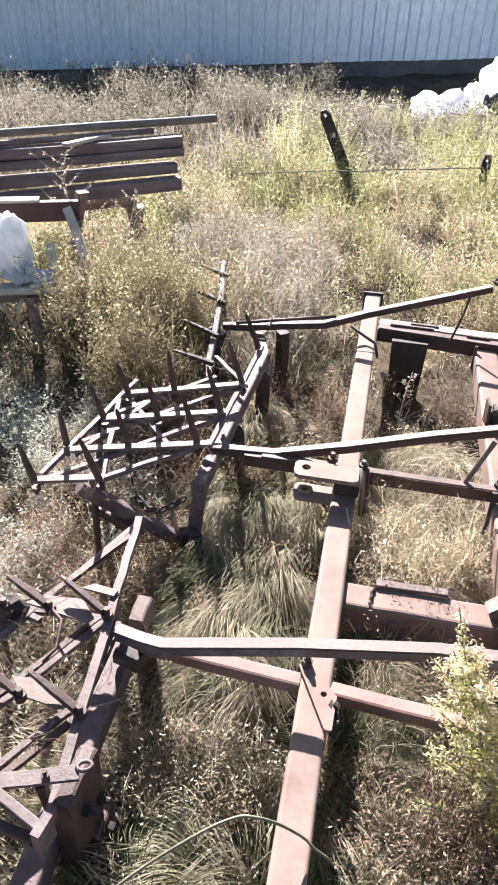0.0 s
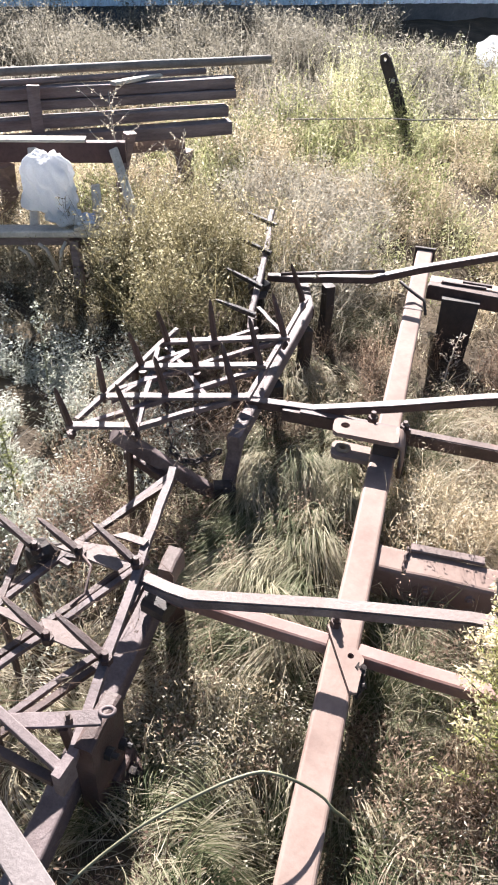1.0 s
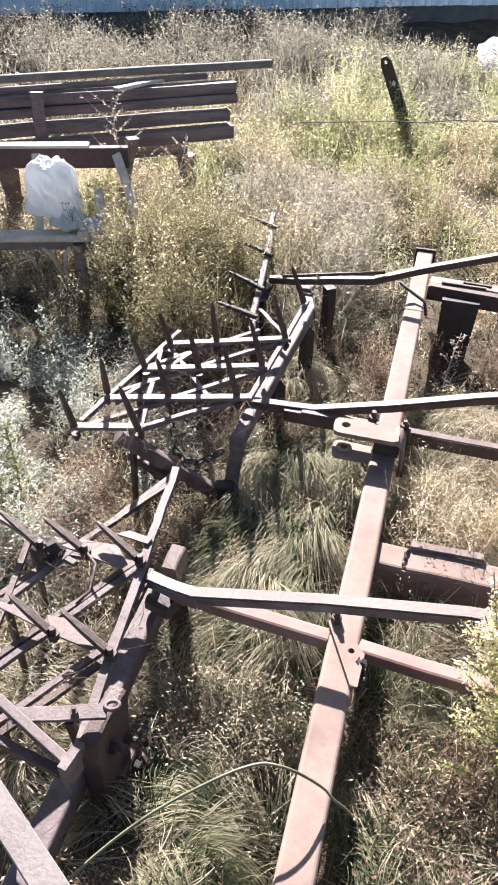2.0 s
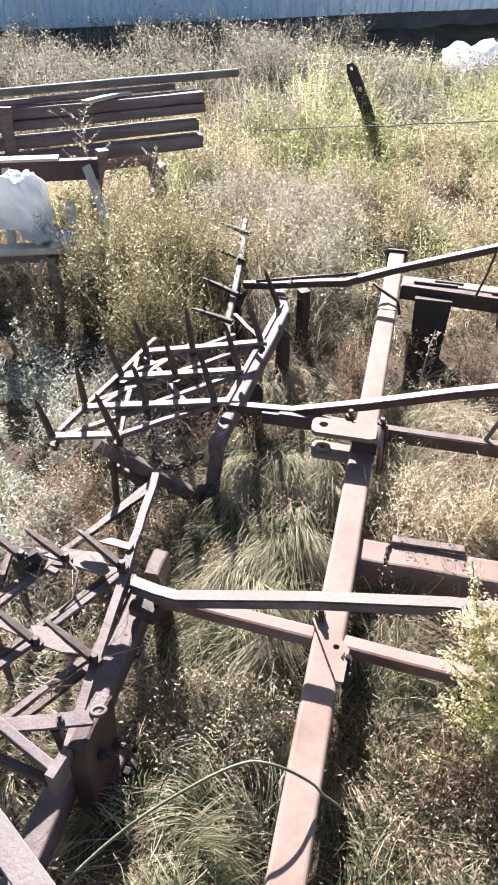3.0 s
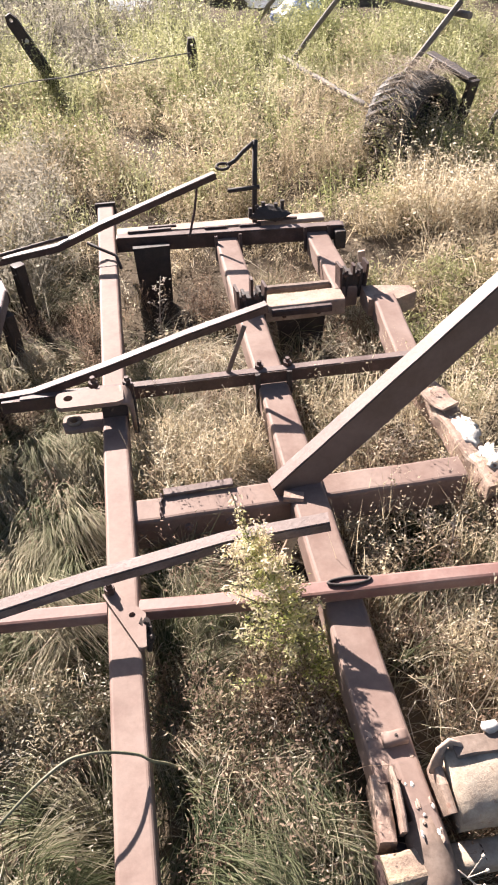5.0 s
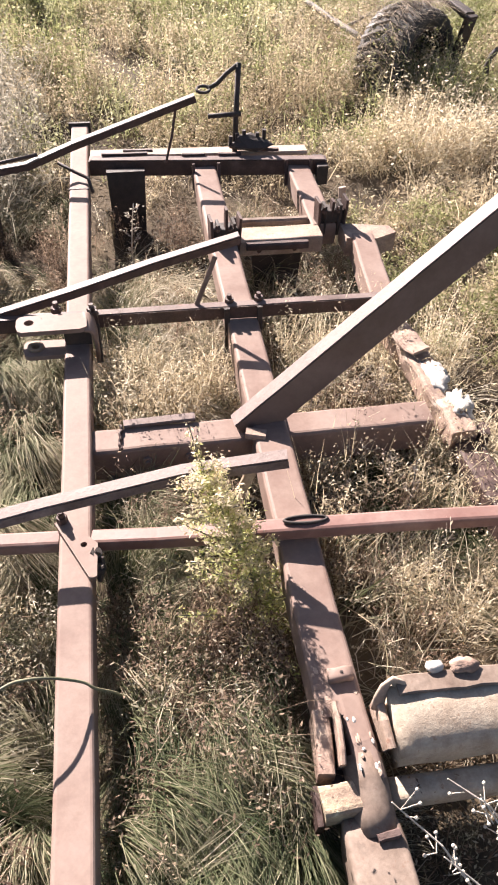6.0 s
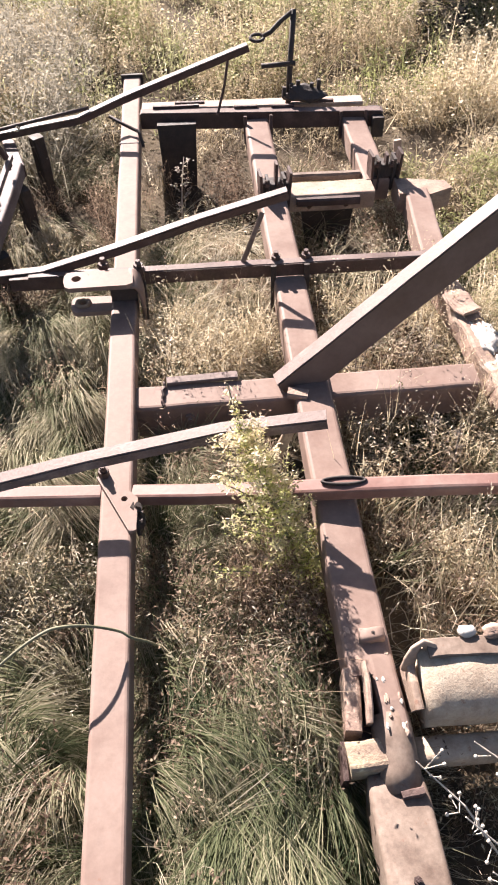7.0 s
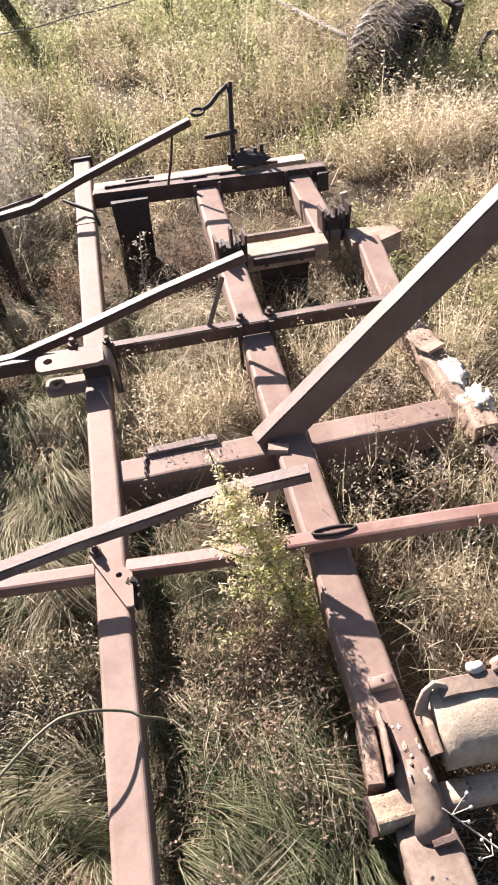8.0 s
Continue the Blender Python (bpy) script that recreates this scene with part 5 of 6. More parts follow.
        part("tread_bar", sweep(rrect(0.024, 0.02, 0.004, 1), pts, (u * math.cos(q) + v * math.sin(q))), M_TREAD, w)
    part("rim", sweep(circ(0.235, 28), [cen - ax * 0.08, cen + ax * 0.0], (0, 0, 1)), M_DARK, w, "rusted dark rim")
    part("rim_lip", ring(cen + ax * 0.13, ax, 0.235, 0.012, 32, 6), M_RUST, w, "", True)
    part("hub", sweep(circ(0.06, 14), [cen - ax * 0.12, cen + ax * 0.14], (0, 0, 1)), M_RUST, w)
    for s in range(6):
        d = u * math.cos(s * 1.047) + v * math.sin(s * 1.047)
        part("bolt", bolt(cen + d * 0.11, 0.016, 0.02, ax), M_RUST, w)
    g = thing("fender_assembly", (2.5, 3.7, 0), "rusted iron arm and fender plate beside the wheel", "farm machine")
    part("fender", slab((2.17, 3.9, 0.61), (2.27, 3.42, 0.57), 0.06, 0.014, 5, 150), M_DARK, g)
    part("arm", sweep(rrect(0.05, 0.05, 0.01, 1), [(2.08, 3.72, 0.5), (2.16, 3.78, 0.57), (2.25, 3.7, 0.56), (2.34, 3.55, 0.5)]), M_DARK, g)
    part("arm", slab((2.33, 3.5, 0.52), (2.27, 3.62, -0.06), 0.09, 0.03, 3, 152, (0.4, -1, 0.2)), M_DARK, g)
    part("hook", ring((2.6, 3.55, 0.2), (0.4, -0.8, 0.2), 0.12, 0.018, 24, 8), M_DARK, g, "curved iron hoop", True)


build_yard()


# ---- vegetation ----
U = lambda a, b, n: RNG.uniform(a, b, n)  # noqa: E731


def off_beams(x, y):
    """Fewer plants right under the long beams and before the hanging plates."""
    hidden = ((x > 0.63) & (x < 0.9) & (y > 1.02) & (y < 1.42)) | ((x > 0.09) & (x < 0.3) & (y > 1.6) & (y < 1.98))
    return np.where((np.abs(x) < 0.045) | (np.abs(x - 0.54) < 0.055) | hidden, 0.1, 1.0)


def shed_front(x, y):
    """Distance in front of the shed wall."""
    return (x - WALL_A.x) * WALL_N.x + (y - WALL_A.y) * WALL_N.y


def tufts(n, per, box, h, width, tone, lean=(0.15, 0.6), droop=(0.5, 1.2), comb=None, keep=None, radius=0.05, wild=0.55):
    """Tussocks of grass; comb: the way the blades are swept."""
    cx, cy = scatter(n, *box, keep)
    n = len(cx)
    i = np.repeat(np.arange(n), per)
    m = len(i)
    a = U(0, 2 * np.pi, m)
    r = radius * np.sqrt(U(0, 1, m))
    az = a + RNG.normal(0, 0.5, m)
    if comb is not None:
        turn = comb + RNG.normal(0, 0.5, n) + 0.8 * np.sin(3.1 * cx + 2.3 * cy)
        az = turn[i] + RNG.normal(0, wild, m)
    t = np.repeat(tone + RNG.normal(0, 0.15, n), per) + RNG.normal(0, 0.15, m)
    return blades(cx[i] + r * np.cos(a), cy[i] + r * np.sin(a), np.repeat(U(*h, n), per) * U(0.5, 1.15, m), np.full(m, width) * U(0.6, 1.4, m), az, U(*lean, m), U(*droop, m), t, None, 2.0, 6)


def thatch(n, box, h, width, tone, lean=(0.35, 0.95), droop=(0.2, 1.2), keep=None, sd=0.22, lift=0.0, curl=1.0, seg=3):
    """Single dry stalks lying and leaning every way."""
    x, y = scatter(n, *box, keep)
    m = len(x)
    z = gz(x, y) - 0.01 + np.abs(RNG.normal(0, lift, m)) if lift else None
    t = tone + 0.35 * (clumped(x, y, 2.1, 3.3) - 0.5) + RNG.normal(0, sd, m)
    return blades(x, y, U(*h, m), U(*width, m), U(0, 2 * np.pi, m), U(*lean, m), U(*droop, m), t, z, curl, seg)


def hair(n, box, flow, length, width, root, tip, arch=(0.35, 0.75), keep=None, spread=0.25, curl=0.5, seg=5, clump=0.09, sd=0.12):
    """Long soft grass lying over like combed hair: flow(x, y) is the way it falls; roots gather in small clumps; from the tone root to the tone tip."""
    x, y = scatter(n, *box, keep)
    n = len(x)
    gx, gy = np.round(x / clump + 0.35 * np.sin(3 * y / clump)), np.round(y / clump + 0.35 * np.sin(2.3 * x / clump))
    h1 = np.modf(np.abs(np.sin(gx * 12.9898 + gy * 78.233) * 43758.5453))[0]
    h2 = np.modf(np.abs(np.sin(gx * 39.346 + gy * 11.135) * 24634.6345))[0]
    x, y = x + 0.45 * (gx * clump - x), y + 0.45 * (gy * clump - y)
    az = flow(x, y) + (h1 - 0.5) * 2.2 * spread * 2 + RNG.normal(0, spread * 0.6, n)
    bend = (h2 - 0.5) * 1.6 * curl * 2 + RNG.normal(0, curl * 0.5, n)
    ln = U(*length, n) * (0.7 + 0.6 * h2)
    up = U(*arch, n) * (0.65 + 0.7 * h1)
    q = np.linspace(0, 1, seg + 1)
    turn = az[:, None] + bend[:, None] * q**1.3
    d = np.diff(q, prepend=0)[None] * ln[:, None] * 0.85
    cx, cy = x[:, None] + np.cumsum(d * np.cos(turn), 1), y[:, None] + np.cumsum(d * np.sin(turn), 1)
    cz = gz(cx, cy) - 0.008 + np.abs(RNG.normal(0, 0.012, n))[:, None] + ln[:, None] * up[:, None] * (q * 1.9 - 1.75 * q**2.1)[None]
    cz = np.maximum(cz, gz(cx, cy) + 0.004)
    cz = np.where(under_steel(cx, cy), np.minimum(cz, 0.24), cz)
    wd = (U(*width, n) / 2)[:, None] * np.clip(1.1 - 0.95 * q**2, 0.15, 1)
    side = turn + np.pi / 2 + RNG.normal(0, 0.35, n)[:, None]
    v = np.empty((n, seg + 1, 2, 3))
    for k, sg in ((0, -1), (1, 1)):
        v[:, :, k, 0], v[:, :, k, 1], v[:, :, k, 2] = cx + sg * wd * np.cos(side), cy + sg * wd * np.sin(side), cz + sg * wd * 0.3
    quad = (np.arange(n) * 2 * (seg + 1))[:, None, None] + (np.array([0, 1, 3, 2])[None] + 2 * np.arange(seg)[:, None])[None]
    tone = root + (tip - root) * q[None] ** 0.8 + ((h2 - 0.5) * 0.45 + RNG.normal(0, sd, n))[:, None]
    return v.reshape(-1, 3), quad.reshape(-1, 4), np.repeat(tone, 2, 1).ravel()


# between the beams: soft grass that has fallen over
west = lambda x, y: -2.45 + 0.5 * np.sin(4 * x + 3 * y)  # noqa: E731
south = lambda x, y: -1.45 + 0.9 * (x - 0.27) + 0.35 * np.sin(5 * x - 4 * y)  # noqa: E731
every = lambda x, y: 5.0 * np.sin(7.3 * x + 2.1) * np.cos(6.1 * y - 1.3)  # noqa: E731
dense = lambda f, k: lambda x, y: np.clip(bushes(x, y, f, k) * 2.2 - 0.45, 0, 1) * off_beams(x, y)  # noqa: E731
gappy = lambda f, k: lambda x, y: np.clip(bushes(x, y, f, k) * 2.6 - 0.8, 0, 1) * off_beams(x, y)  # noqa: E731
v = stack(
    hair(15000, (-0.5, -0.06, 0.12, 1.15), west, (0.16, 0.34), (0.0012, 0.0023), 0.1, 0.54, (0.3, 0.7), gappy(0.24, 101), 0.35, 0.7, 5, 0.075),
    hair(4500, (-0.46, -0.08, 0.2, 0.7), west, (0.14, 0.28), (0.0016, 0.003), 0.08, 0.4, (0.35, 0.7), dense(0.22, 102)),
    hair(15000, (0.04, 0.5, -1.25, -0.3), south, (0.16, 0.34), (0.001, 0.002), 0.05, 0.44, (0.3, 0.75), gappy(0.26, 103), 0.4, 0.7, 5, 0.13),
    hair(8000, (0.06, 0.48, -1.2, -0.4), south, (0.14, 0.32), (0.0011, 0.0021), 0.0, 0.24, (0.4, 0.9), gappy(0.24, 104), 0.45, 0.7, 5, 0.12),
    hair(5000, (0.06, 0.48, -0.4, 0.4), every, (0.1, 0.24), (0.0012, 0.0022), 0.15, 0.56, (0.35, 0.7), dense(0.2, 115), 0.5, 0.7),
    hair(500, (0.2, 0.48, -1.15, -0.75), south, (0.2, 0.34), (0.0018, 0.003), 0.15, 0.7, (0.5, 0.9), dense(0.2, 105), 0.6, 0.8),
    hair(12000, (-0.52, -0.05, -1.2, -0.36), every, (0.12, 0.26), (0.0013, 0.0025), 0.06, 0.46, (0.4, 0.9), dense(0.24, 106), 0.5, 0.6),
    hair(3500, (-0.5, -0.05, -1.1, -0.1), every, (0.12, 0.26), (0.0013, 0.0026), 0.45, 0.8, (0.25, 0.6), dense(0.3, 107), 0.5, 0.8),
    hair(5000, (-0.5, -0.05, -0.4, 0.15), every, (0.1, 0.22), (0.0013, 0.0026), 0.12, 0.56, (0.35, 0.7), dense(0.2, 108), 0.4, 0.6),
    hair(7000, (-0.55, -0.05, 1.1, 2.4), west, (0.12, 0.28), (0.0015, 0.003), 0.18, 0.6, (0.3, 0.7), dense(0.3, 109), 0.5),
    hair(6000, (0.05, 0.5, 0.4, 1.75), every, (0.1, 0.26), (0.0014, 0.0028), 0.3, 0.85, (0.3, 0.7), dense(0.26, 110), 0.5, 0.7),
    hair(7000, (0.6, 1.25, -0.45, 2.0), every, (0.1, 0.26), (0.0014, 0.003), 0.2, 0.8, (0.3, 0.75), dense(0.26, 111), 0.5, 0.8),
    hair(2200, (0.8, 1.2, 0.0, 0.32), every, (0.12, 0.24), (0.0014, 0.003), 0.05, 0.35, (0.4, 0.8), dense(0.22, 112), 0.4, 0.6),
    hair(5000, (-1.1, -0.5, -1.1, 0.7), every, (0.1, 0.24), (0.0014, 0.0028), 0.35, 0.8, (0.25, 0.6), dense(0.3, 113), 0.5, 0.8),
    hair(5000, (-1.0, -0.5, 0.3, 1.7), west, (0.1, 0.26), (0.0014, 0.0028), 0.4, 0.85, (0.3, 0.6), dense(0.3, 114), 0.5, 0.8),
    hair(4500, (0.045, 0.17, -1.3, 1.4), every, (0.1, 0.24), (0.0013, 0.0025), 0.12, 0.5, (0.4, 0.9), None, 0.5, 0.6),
    tufts(110, 30, (0.06, 0.2, -1.3, 1.4), (0.14, 0.24), 0.002, 0.34, (0.05, 0.45), (0.2, 0.9), 0.2, wild=0.7),
    tufts(24, 22, (0.085, 0.2, 0.5, 1.4), (0.2, 0.34), 0.0028, 0.6, (0.05, 0.4), (0.2, 0.8), 0.0, wild=0.5),
    tufts(30, 22, (0.63, 0.78, -0.4, 2.0), (0.18, 0.32), 0.0028, 0.5, (0.05, 0.4), (0.2, 0.8), 0.0, wild=0.5),
)
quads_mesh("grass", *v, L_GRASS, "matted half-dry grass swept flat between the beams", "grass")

v = thatch(14000, (-1.5, 2.0, -1.6, 2.9), (0.02, 0.1), (0.0012, 0.0026), 0.34, lift=0.012, curl=2.2, seg=3)
quads_mesh("straw_litter", *v, L_STRAW, "bleached grey straw and thatch on the ground", "straw")

# dead brown herbs with small crisp leaves: beside the main beam, between the beams, and by the middle harrow
spots = lambda x, y: np.clip(bushes(x, y, 0.22, 71) * 1.9 - 0.45, 0, 1) * off_beams(x, y)  # noqa: E731
x, y = scatter(1500, -0.45, 1.05, -0.9, 2.0, spots)
w = herbs(x, y, U(0.07, 0.26, len(x)) * (0.4 + 0.8 * bushes(x, y, 0.22, 71)), 66, 0.05, 0.0105, 0.5 + 0.5 * (clumped(x, y, 2.3, 5) - 0.5) + RNG.normal(0, 0.14, len(x)), 0.0022, 0.4)
x, y = scatter(270, 0.05, 0.49, -0.6, 0.0, lambda x, y: np.clip(bushes(x, y, 0.2, 75) * 2.1 - 0.5, 0, 1) * off_beams(x, y) * np.clip(1 + (y + 0.35) * 1.6, 0.1, 1))
w = stack(w, herbs(x, y, U(0.07, 0.2, len(x)), 60, 0.045, 0.0095, 0.52 + RNG.normal(0, 0.2, len(x)), 0.002, 0.5))
x, y = scatter(420, -1.1, -0.55, 0.2, 1.5, lambda x, y: np.clip(bushes(x, y, 0.25, 72) * 1.9 - 0.4, 0, 1))
v = stack(w, herbs(x, y, U(0.1, 0.34, len(x)), 60, 0.06, 0.014, 0.42 + RNG.normal(0, 0.14, len(x)), 0.0025, 0.4))
x, y = scatter(620, 0.63, 1.3, -0.3, 0.95, lambda x, y: np.clip(bushes(x, y, 0.2, 73) * 1.9 - 0.3, 0, 1))
x2, y2 = scatter(260, 0.09, 0.46, 0.46, 0.86, lambda x, y: np.clip(bushes(x, y, 0.2, 74) * 1.9 - 0.3, 0, 1))
x, y = np.concatenate([x, x2]), np.concatenate([y, y2])
w = herbs(x, y, U(0.12, 0.4, len(x)), 66, 0.05, 0.0095, 0.66 + RNG.normal(0, 0.14, len(x)), 0.0026, 0.3)
quads_mesh("bleached_herbs", *w, L_HERB, "bleached pinkish dead herbs between the cross beams", "weeds")
quads_mesh("dead_herbs", *v, L_BROWN, "dead reddish-brown herbs with small crisp leaves", "weeds")

thin = lambda x, y: np.clip(bushes(x, y, 0.3, 3) * 1.7 - 0.35, 0, 1) * off_beams(x, y) * np.where((x > -0.5) & (x < 0) & (y > 0.1) & (y < 1.2) | (x > -0.55) & (x < 0.5) & (y < -0.4), 0.2, 1)  # noqa: E731
x, y = scatter(2300, -1.3, 1.9, -1.5, 2.9, thin)
v = herbs(x, y, U(0.05, 0.24, len(x)) * (0.4 + 0.8 * bushes(x, y, 0.3, 3)), 45, 0.05, 0.011, 0.6 + 0.55 * (clumped(x, y, 1.3, 4) - 0.5) + RNG.normal(0, 0.15, len(x)), 0.0022)
quads_mesh("dry_herbs", *v, L_HERB, "low brown dry herbs with small leaves among the beams", "weeds")

x, y = scatter(600, -1.3, 1.6, -1.4, 2.7, lambda x, y: np.clip(bushes(x, y, 0.25, 8) * 1.8 - 0.8, 0, 1) * off_beams(x, y))
x2, y2 = scatter(650, -0.52, 0.3, -0.42, 0.1, lambda x, y: np.clip(bushes(x, y, 0.24, 9) * 2.1 - 0.5, 0, 1) * off_beams(x, y) * np.where(x > 0.05, 0.15, 1))
x, y = np.concatenate([x, x2]), np.concatenate([y, y2])
v = herbs(x, y, U(0.06, 0.2, len(x)), 60, 0.05, 0.0095, 0.6 + RNG.normal(0, 0.2, len(x)), 0.0018, 0.5, stalk_tone=0.3)
quads_mesh("pale_herbs", *v, L_PALE, "small pale tan-green herbs among the dry grass", "weeds")

x, y = scatter(2050, -2.85, -0.8, -0.7, 1.4, lambda x, y: np.clip(bushes(x, y, 0.22, 12) * 2.4 - 0.55, 0, 1) * np.clip((x + 2.85) * 1.6, 0, 1))
v = herbs(x, y, U(0.1, 0.24, len(x)) * (0.3 + 1.0 * bushes(x, y, 0.24, 12)), 105, 0.055, 0.0138, 0.66 + RNG.normal(0, 0.1, len(x)), 0.003, 0.4)
quads_mesh("wormwood", *v, L_SILVER, "low silvery grey wormwood clumps", "weeds")

# Tones kept low: the shade below the rack is painted into these weeds.
x, y = scatter(800, -3.2, -1.2, 1.5, 3.0, lambda x, y: np.clip(bushes(x, y, 0.25, 14) * 2.2 - 0.5, 0, 1))
v = stack(herbs(x, y, U(0.08, 0.26, len(x)), 66, 0.06, 0.013, 0.3 + RNG.normal(0, 0.14, len(x)), 0.003, 0.4), hair(4500, (-3.2, -1.2, 1.45, 3.0), every, (0.1, 0.24), (0.0018, 0.0034), 0.1, 0.45, (0.4, 0.8), None, 0.5, 0.7, 4))
quads_mesh("shaded_weeds", *v, L_PALE, "dull weeds and grass in the shade under the rack", "weeds")

beside = lambda x, y: (x > np.where(y > 1.8, -1.48, -0.46 * (y + 1.0))) * np.clip(bushes(x, y, 0.35, 5) * 2 - 0.1, 0, 1)  # noqa: E731
x, y = scatter(640, -1.65, -0.8, 1.35, 2.3, beside)
w = herbs(x, y, U(0.3, 0.8, len(x)), 240, 0.08, 0.0125, 0.5 + 0.5 * (clumped(x, y, 5, 2) - 0.5), 0.004, 0.22, 0.15, 0.36, 0.25)
v = stack(w, thatch(700, (-1.6, -0.7, 1.3, 2.6), (0.3, 0.7), (0.002, 0.004), 0.2, (0.02, 0.35), (0.0, 0.25), beside))
quads_mesh("brown_bush", *v, L_BUSH, "tall yellow-brown weeds beside the harrow", "weeds")

x, y = scatter(260, -1.4, -0.3, 2.1, 3.6, lambda x, y: np.clip(bushes(x, y, 0.4, 6) * 2 - 0.4, 0, 1))
w = herbs(x, y, U(0.25, 0.58, len(x)), 180, 0.1, 0.017, 0.6 + 0.3 * (clumped(x, y, 3, 3) - 0.5), 0.004, 0.3)
v = stack(w, thatch(1200, (-1.4, -0.3, 1.9, 3.4), (0.2, 0.5), (0.002, 0.004), 0.45, (0.05, 0.6), (0.0, 0.6)))
quads_mesh("grey_bush", *v, L_GREY, "greyish dry bushy weeds", "weeds")

# open yard behind
open_ground = lambda x, y: np.where((x > 1.25) | (y > 2.6) | (x < -0.3), 1, 0.3)  # noqa: E731
field = lambda x, y: open_ground(x, y) * np.clip(bushes(x, y, 0.5, 21) * 2.2 - 0.4, 0, 1) * np.clip(bushes(x, y, 0.2, 22) * 2.4 - 0.5, 0, 1)  # noqa: E731
x, y = scatter(13000, -3.2, 4.0, 2.3, 5.6, field)
w = herbs(x, y, U(0.2, 0.46, len(x)) * (0.3 + 0.8 * bushes(x, y, 0.5, 21)) * (0.45 + 0.8 * bushes(x, y, 0.2, 22)), 44, 0.065, 0.0175, 0.52 + 0.6 * (clumped(x, y, 1.1, 1) - 0.5) + RNG.normal(0, 0.15, len(x)), 0.003, 0.45)
v = stack(w, thatch(15000, (-3.2, 4.0, 2.3, 5.6), (0.12, 0.34), (0.0022, 0.0042), 0.66, (0.1, 0.9), (0.3, 1.3), field, 0.22, 0.0, 2.2, 4))
quads_mesh("tan_field", *v, L_HERB, "dense pale straw-coloured dry weeds behind the frame", "weeds")

x, y = scatter(3200, -2.2, 4.0, 2.5, 5.4, lambda x, y: open_ground(x, y) * np.clip(bushes(x, y, 0.6, 23) * 1.9 - 0.6, 0, 1))
v = herbs(x, y, U(0.22, 0.48, len(x)) * (0.4 + 0.7 * bushes(x, y, 0.6, 23)) * (0.5 + 0.75 * bushes(x, y, 0.22, 24)), 50, 0.065, 0.0185, 0.52 + 0.4 * (clumped(x, y, 1.3, 7) - 0.5) + RNG.normal(0, 0.13, len(x)), 0.004, 0.4)
quads_mesh("olive_field", *v, L_YELLOW, "pale olive-green weeds among the dry ones", "weeds")

yellow = lambda x, y: np.clip((y - 3.9) * 0.8, 0, 1) * (shed_front(x, y) > 3.0) * ~((x > 0.1) & (y > 7.2)) * np.clip((x + 1.9) * 1.4 - 0.25 * (y - 4), 0, 1)  # noqa: E731
band = lambda x, y: yellow(x, y) * np.clip(bushes(x, y, 0.7, 33) * 2 - 0.3, 0, 1) * np.clip(bushes(x, y, 0.26, 34) * 2.4 - 0.45, 0, 1)  # noqa: E731
x, y = scatter(12000, -3.5, 5.0, 4.0, 8.2, band)
w = herbs(x, y, U(0.26, 0.58, len(x)) * (0.3 + 0.8 * bushes(x, y, 0.7, 33)) * (0.45 + 0.8 * bushes(x, y, 0.26, 34)), 56, 0.075, 0.0225, 0.6 + 0.4 * (clumped(x, y, 1.2, 3) - 0.5) + RNG.normal(0, 0.11, len(x)), 0.005, 0.35)
v = stack(w, thatch(9000, (-3.5, 5.0, 4.0, 8.2), (0.15, 0.42), (0.003, 0.006), 0.6, (0.1, 0.7), (0.0, 1.0), band, 0.18, 0.0, 1.5))
quads_mesh("yellow_weeds", *v, L_YELLOW, "yellow-green weeds in the middle of the yard", "weeds")

bare = lambda x, y: (x > -0.9) & (shed_front(x, y) < 2.4 + 0.55 * np.clip(x + 1.5, -1, 2)) | ((x > 0.0) & (y > 7.6))  # noqa: E731
zone = lambda x, y: (shed_front(x, y) > 1.25) & (shed_front(x, y) < 5.6 + 1.6 * np.clip(-0.8 - x, 0, 1)) & (y > 5.4 - 1.2 * np.clip(-0.8 - x, 0, 1)) & ~bare(x, y)  # noqa: E731
front = lambda x, y: zone(x, y) * np.clip(bushes(x, y, 0.9, 44) * 1.5 + 0.1, 0, 1)  # noqa: E731
x, y = scatter(9500, -9, 1.0, 4.0, 12.0, front)
w = herbs(x, y, U(0.36, 0.64, len(x)) * (0.4 + 0.6 * bushes(x, y, 0.9, 44)), 45, 0.09, 0.03, 0.36 + 0.4 * (clumped(x, y, 0.9, 6) - 0.5) + RNG.normal(0, 0.12, len(x)), 0.006, 0.16)
x, y = scatter(4400, -7.0, 0.4, 4.6, 11.5, lambda x, y: zone(x, y) * (shed_front(x, y) < 3.6) * np.where(x < -0.6, 1, 0.4) * np.clip(bushes(x, y, 0.8, 45) * 1.8 - 0.15, 0, 1))
w2 = herbs(x, y, U(0.34, 0.62, len(x)), 54, 0.1, 0.028, 0.4 + 0.3 * (clumped(x, y, 1.7, 9) - 0.5), 0.006, 0.14)
v = stack(w, w2, thatch(18000, (-7, 1.0, 4.0, 12.0), (0.26, 0.56), (0.004, 0.007), 0.45, (0.0, 0.35), (0.0, 0.4), front, 0.24))
quads_mesh("tall_stalks", *v, L_GREY, "tall grey dry stalks in front of the shed", "weeds")

side = lambda x, y: np.where(x > 1.3 + 0.1 * np.sin(3 * y), 1, 0.3)  # noqa: E731
lumps = lambda x, y: side(x, y) * np.clip(bushes(x, y, 0.4, 55) * 2.2 - 0.4, 0, 1) * np.clip(bushes(x, y, 0.18, 56) * 2.4 - 0.45, 0, 1)  # noqa: E731
x, y = scatter(5500, 1.2, 4.2, -0.9, 4.2, lumps)
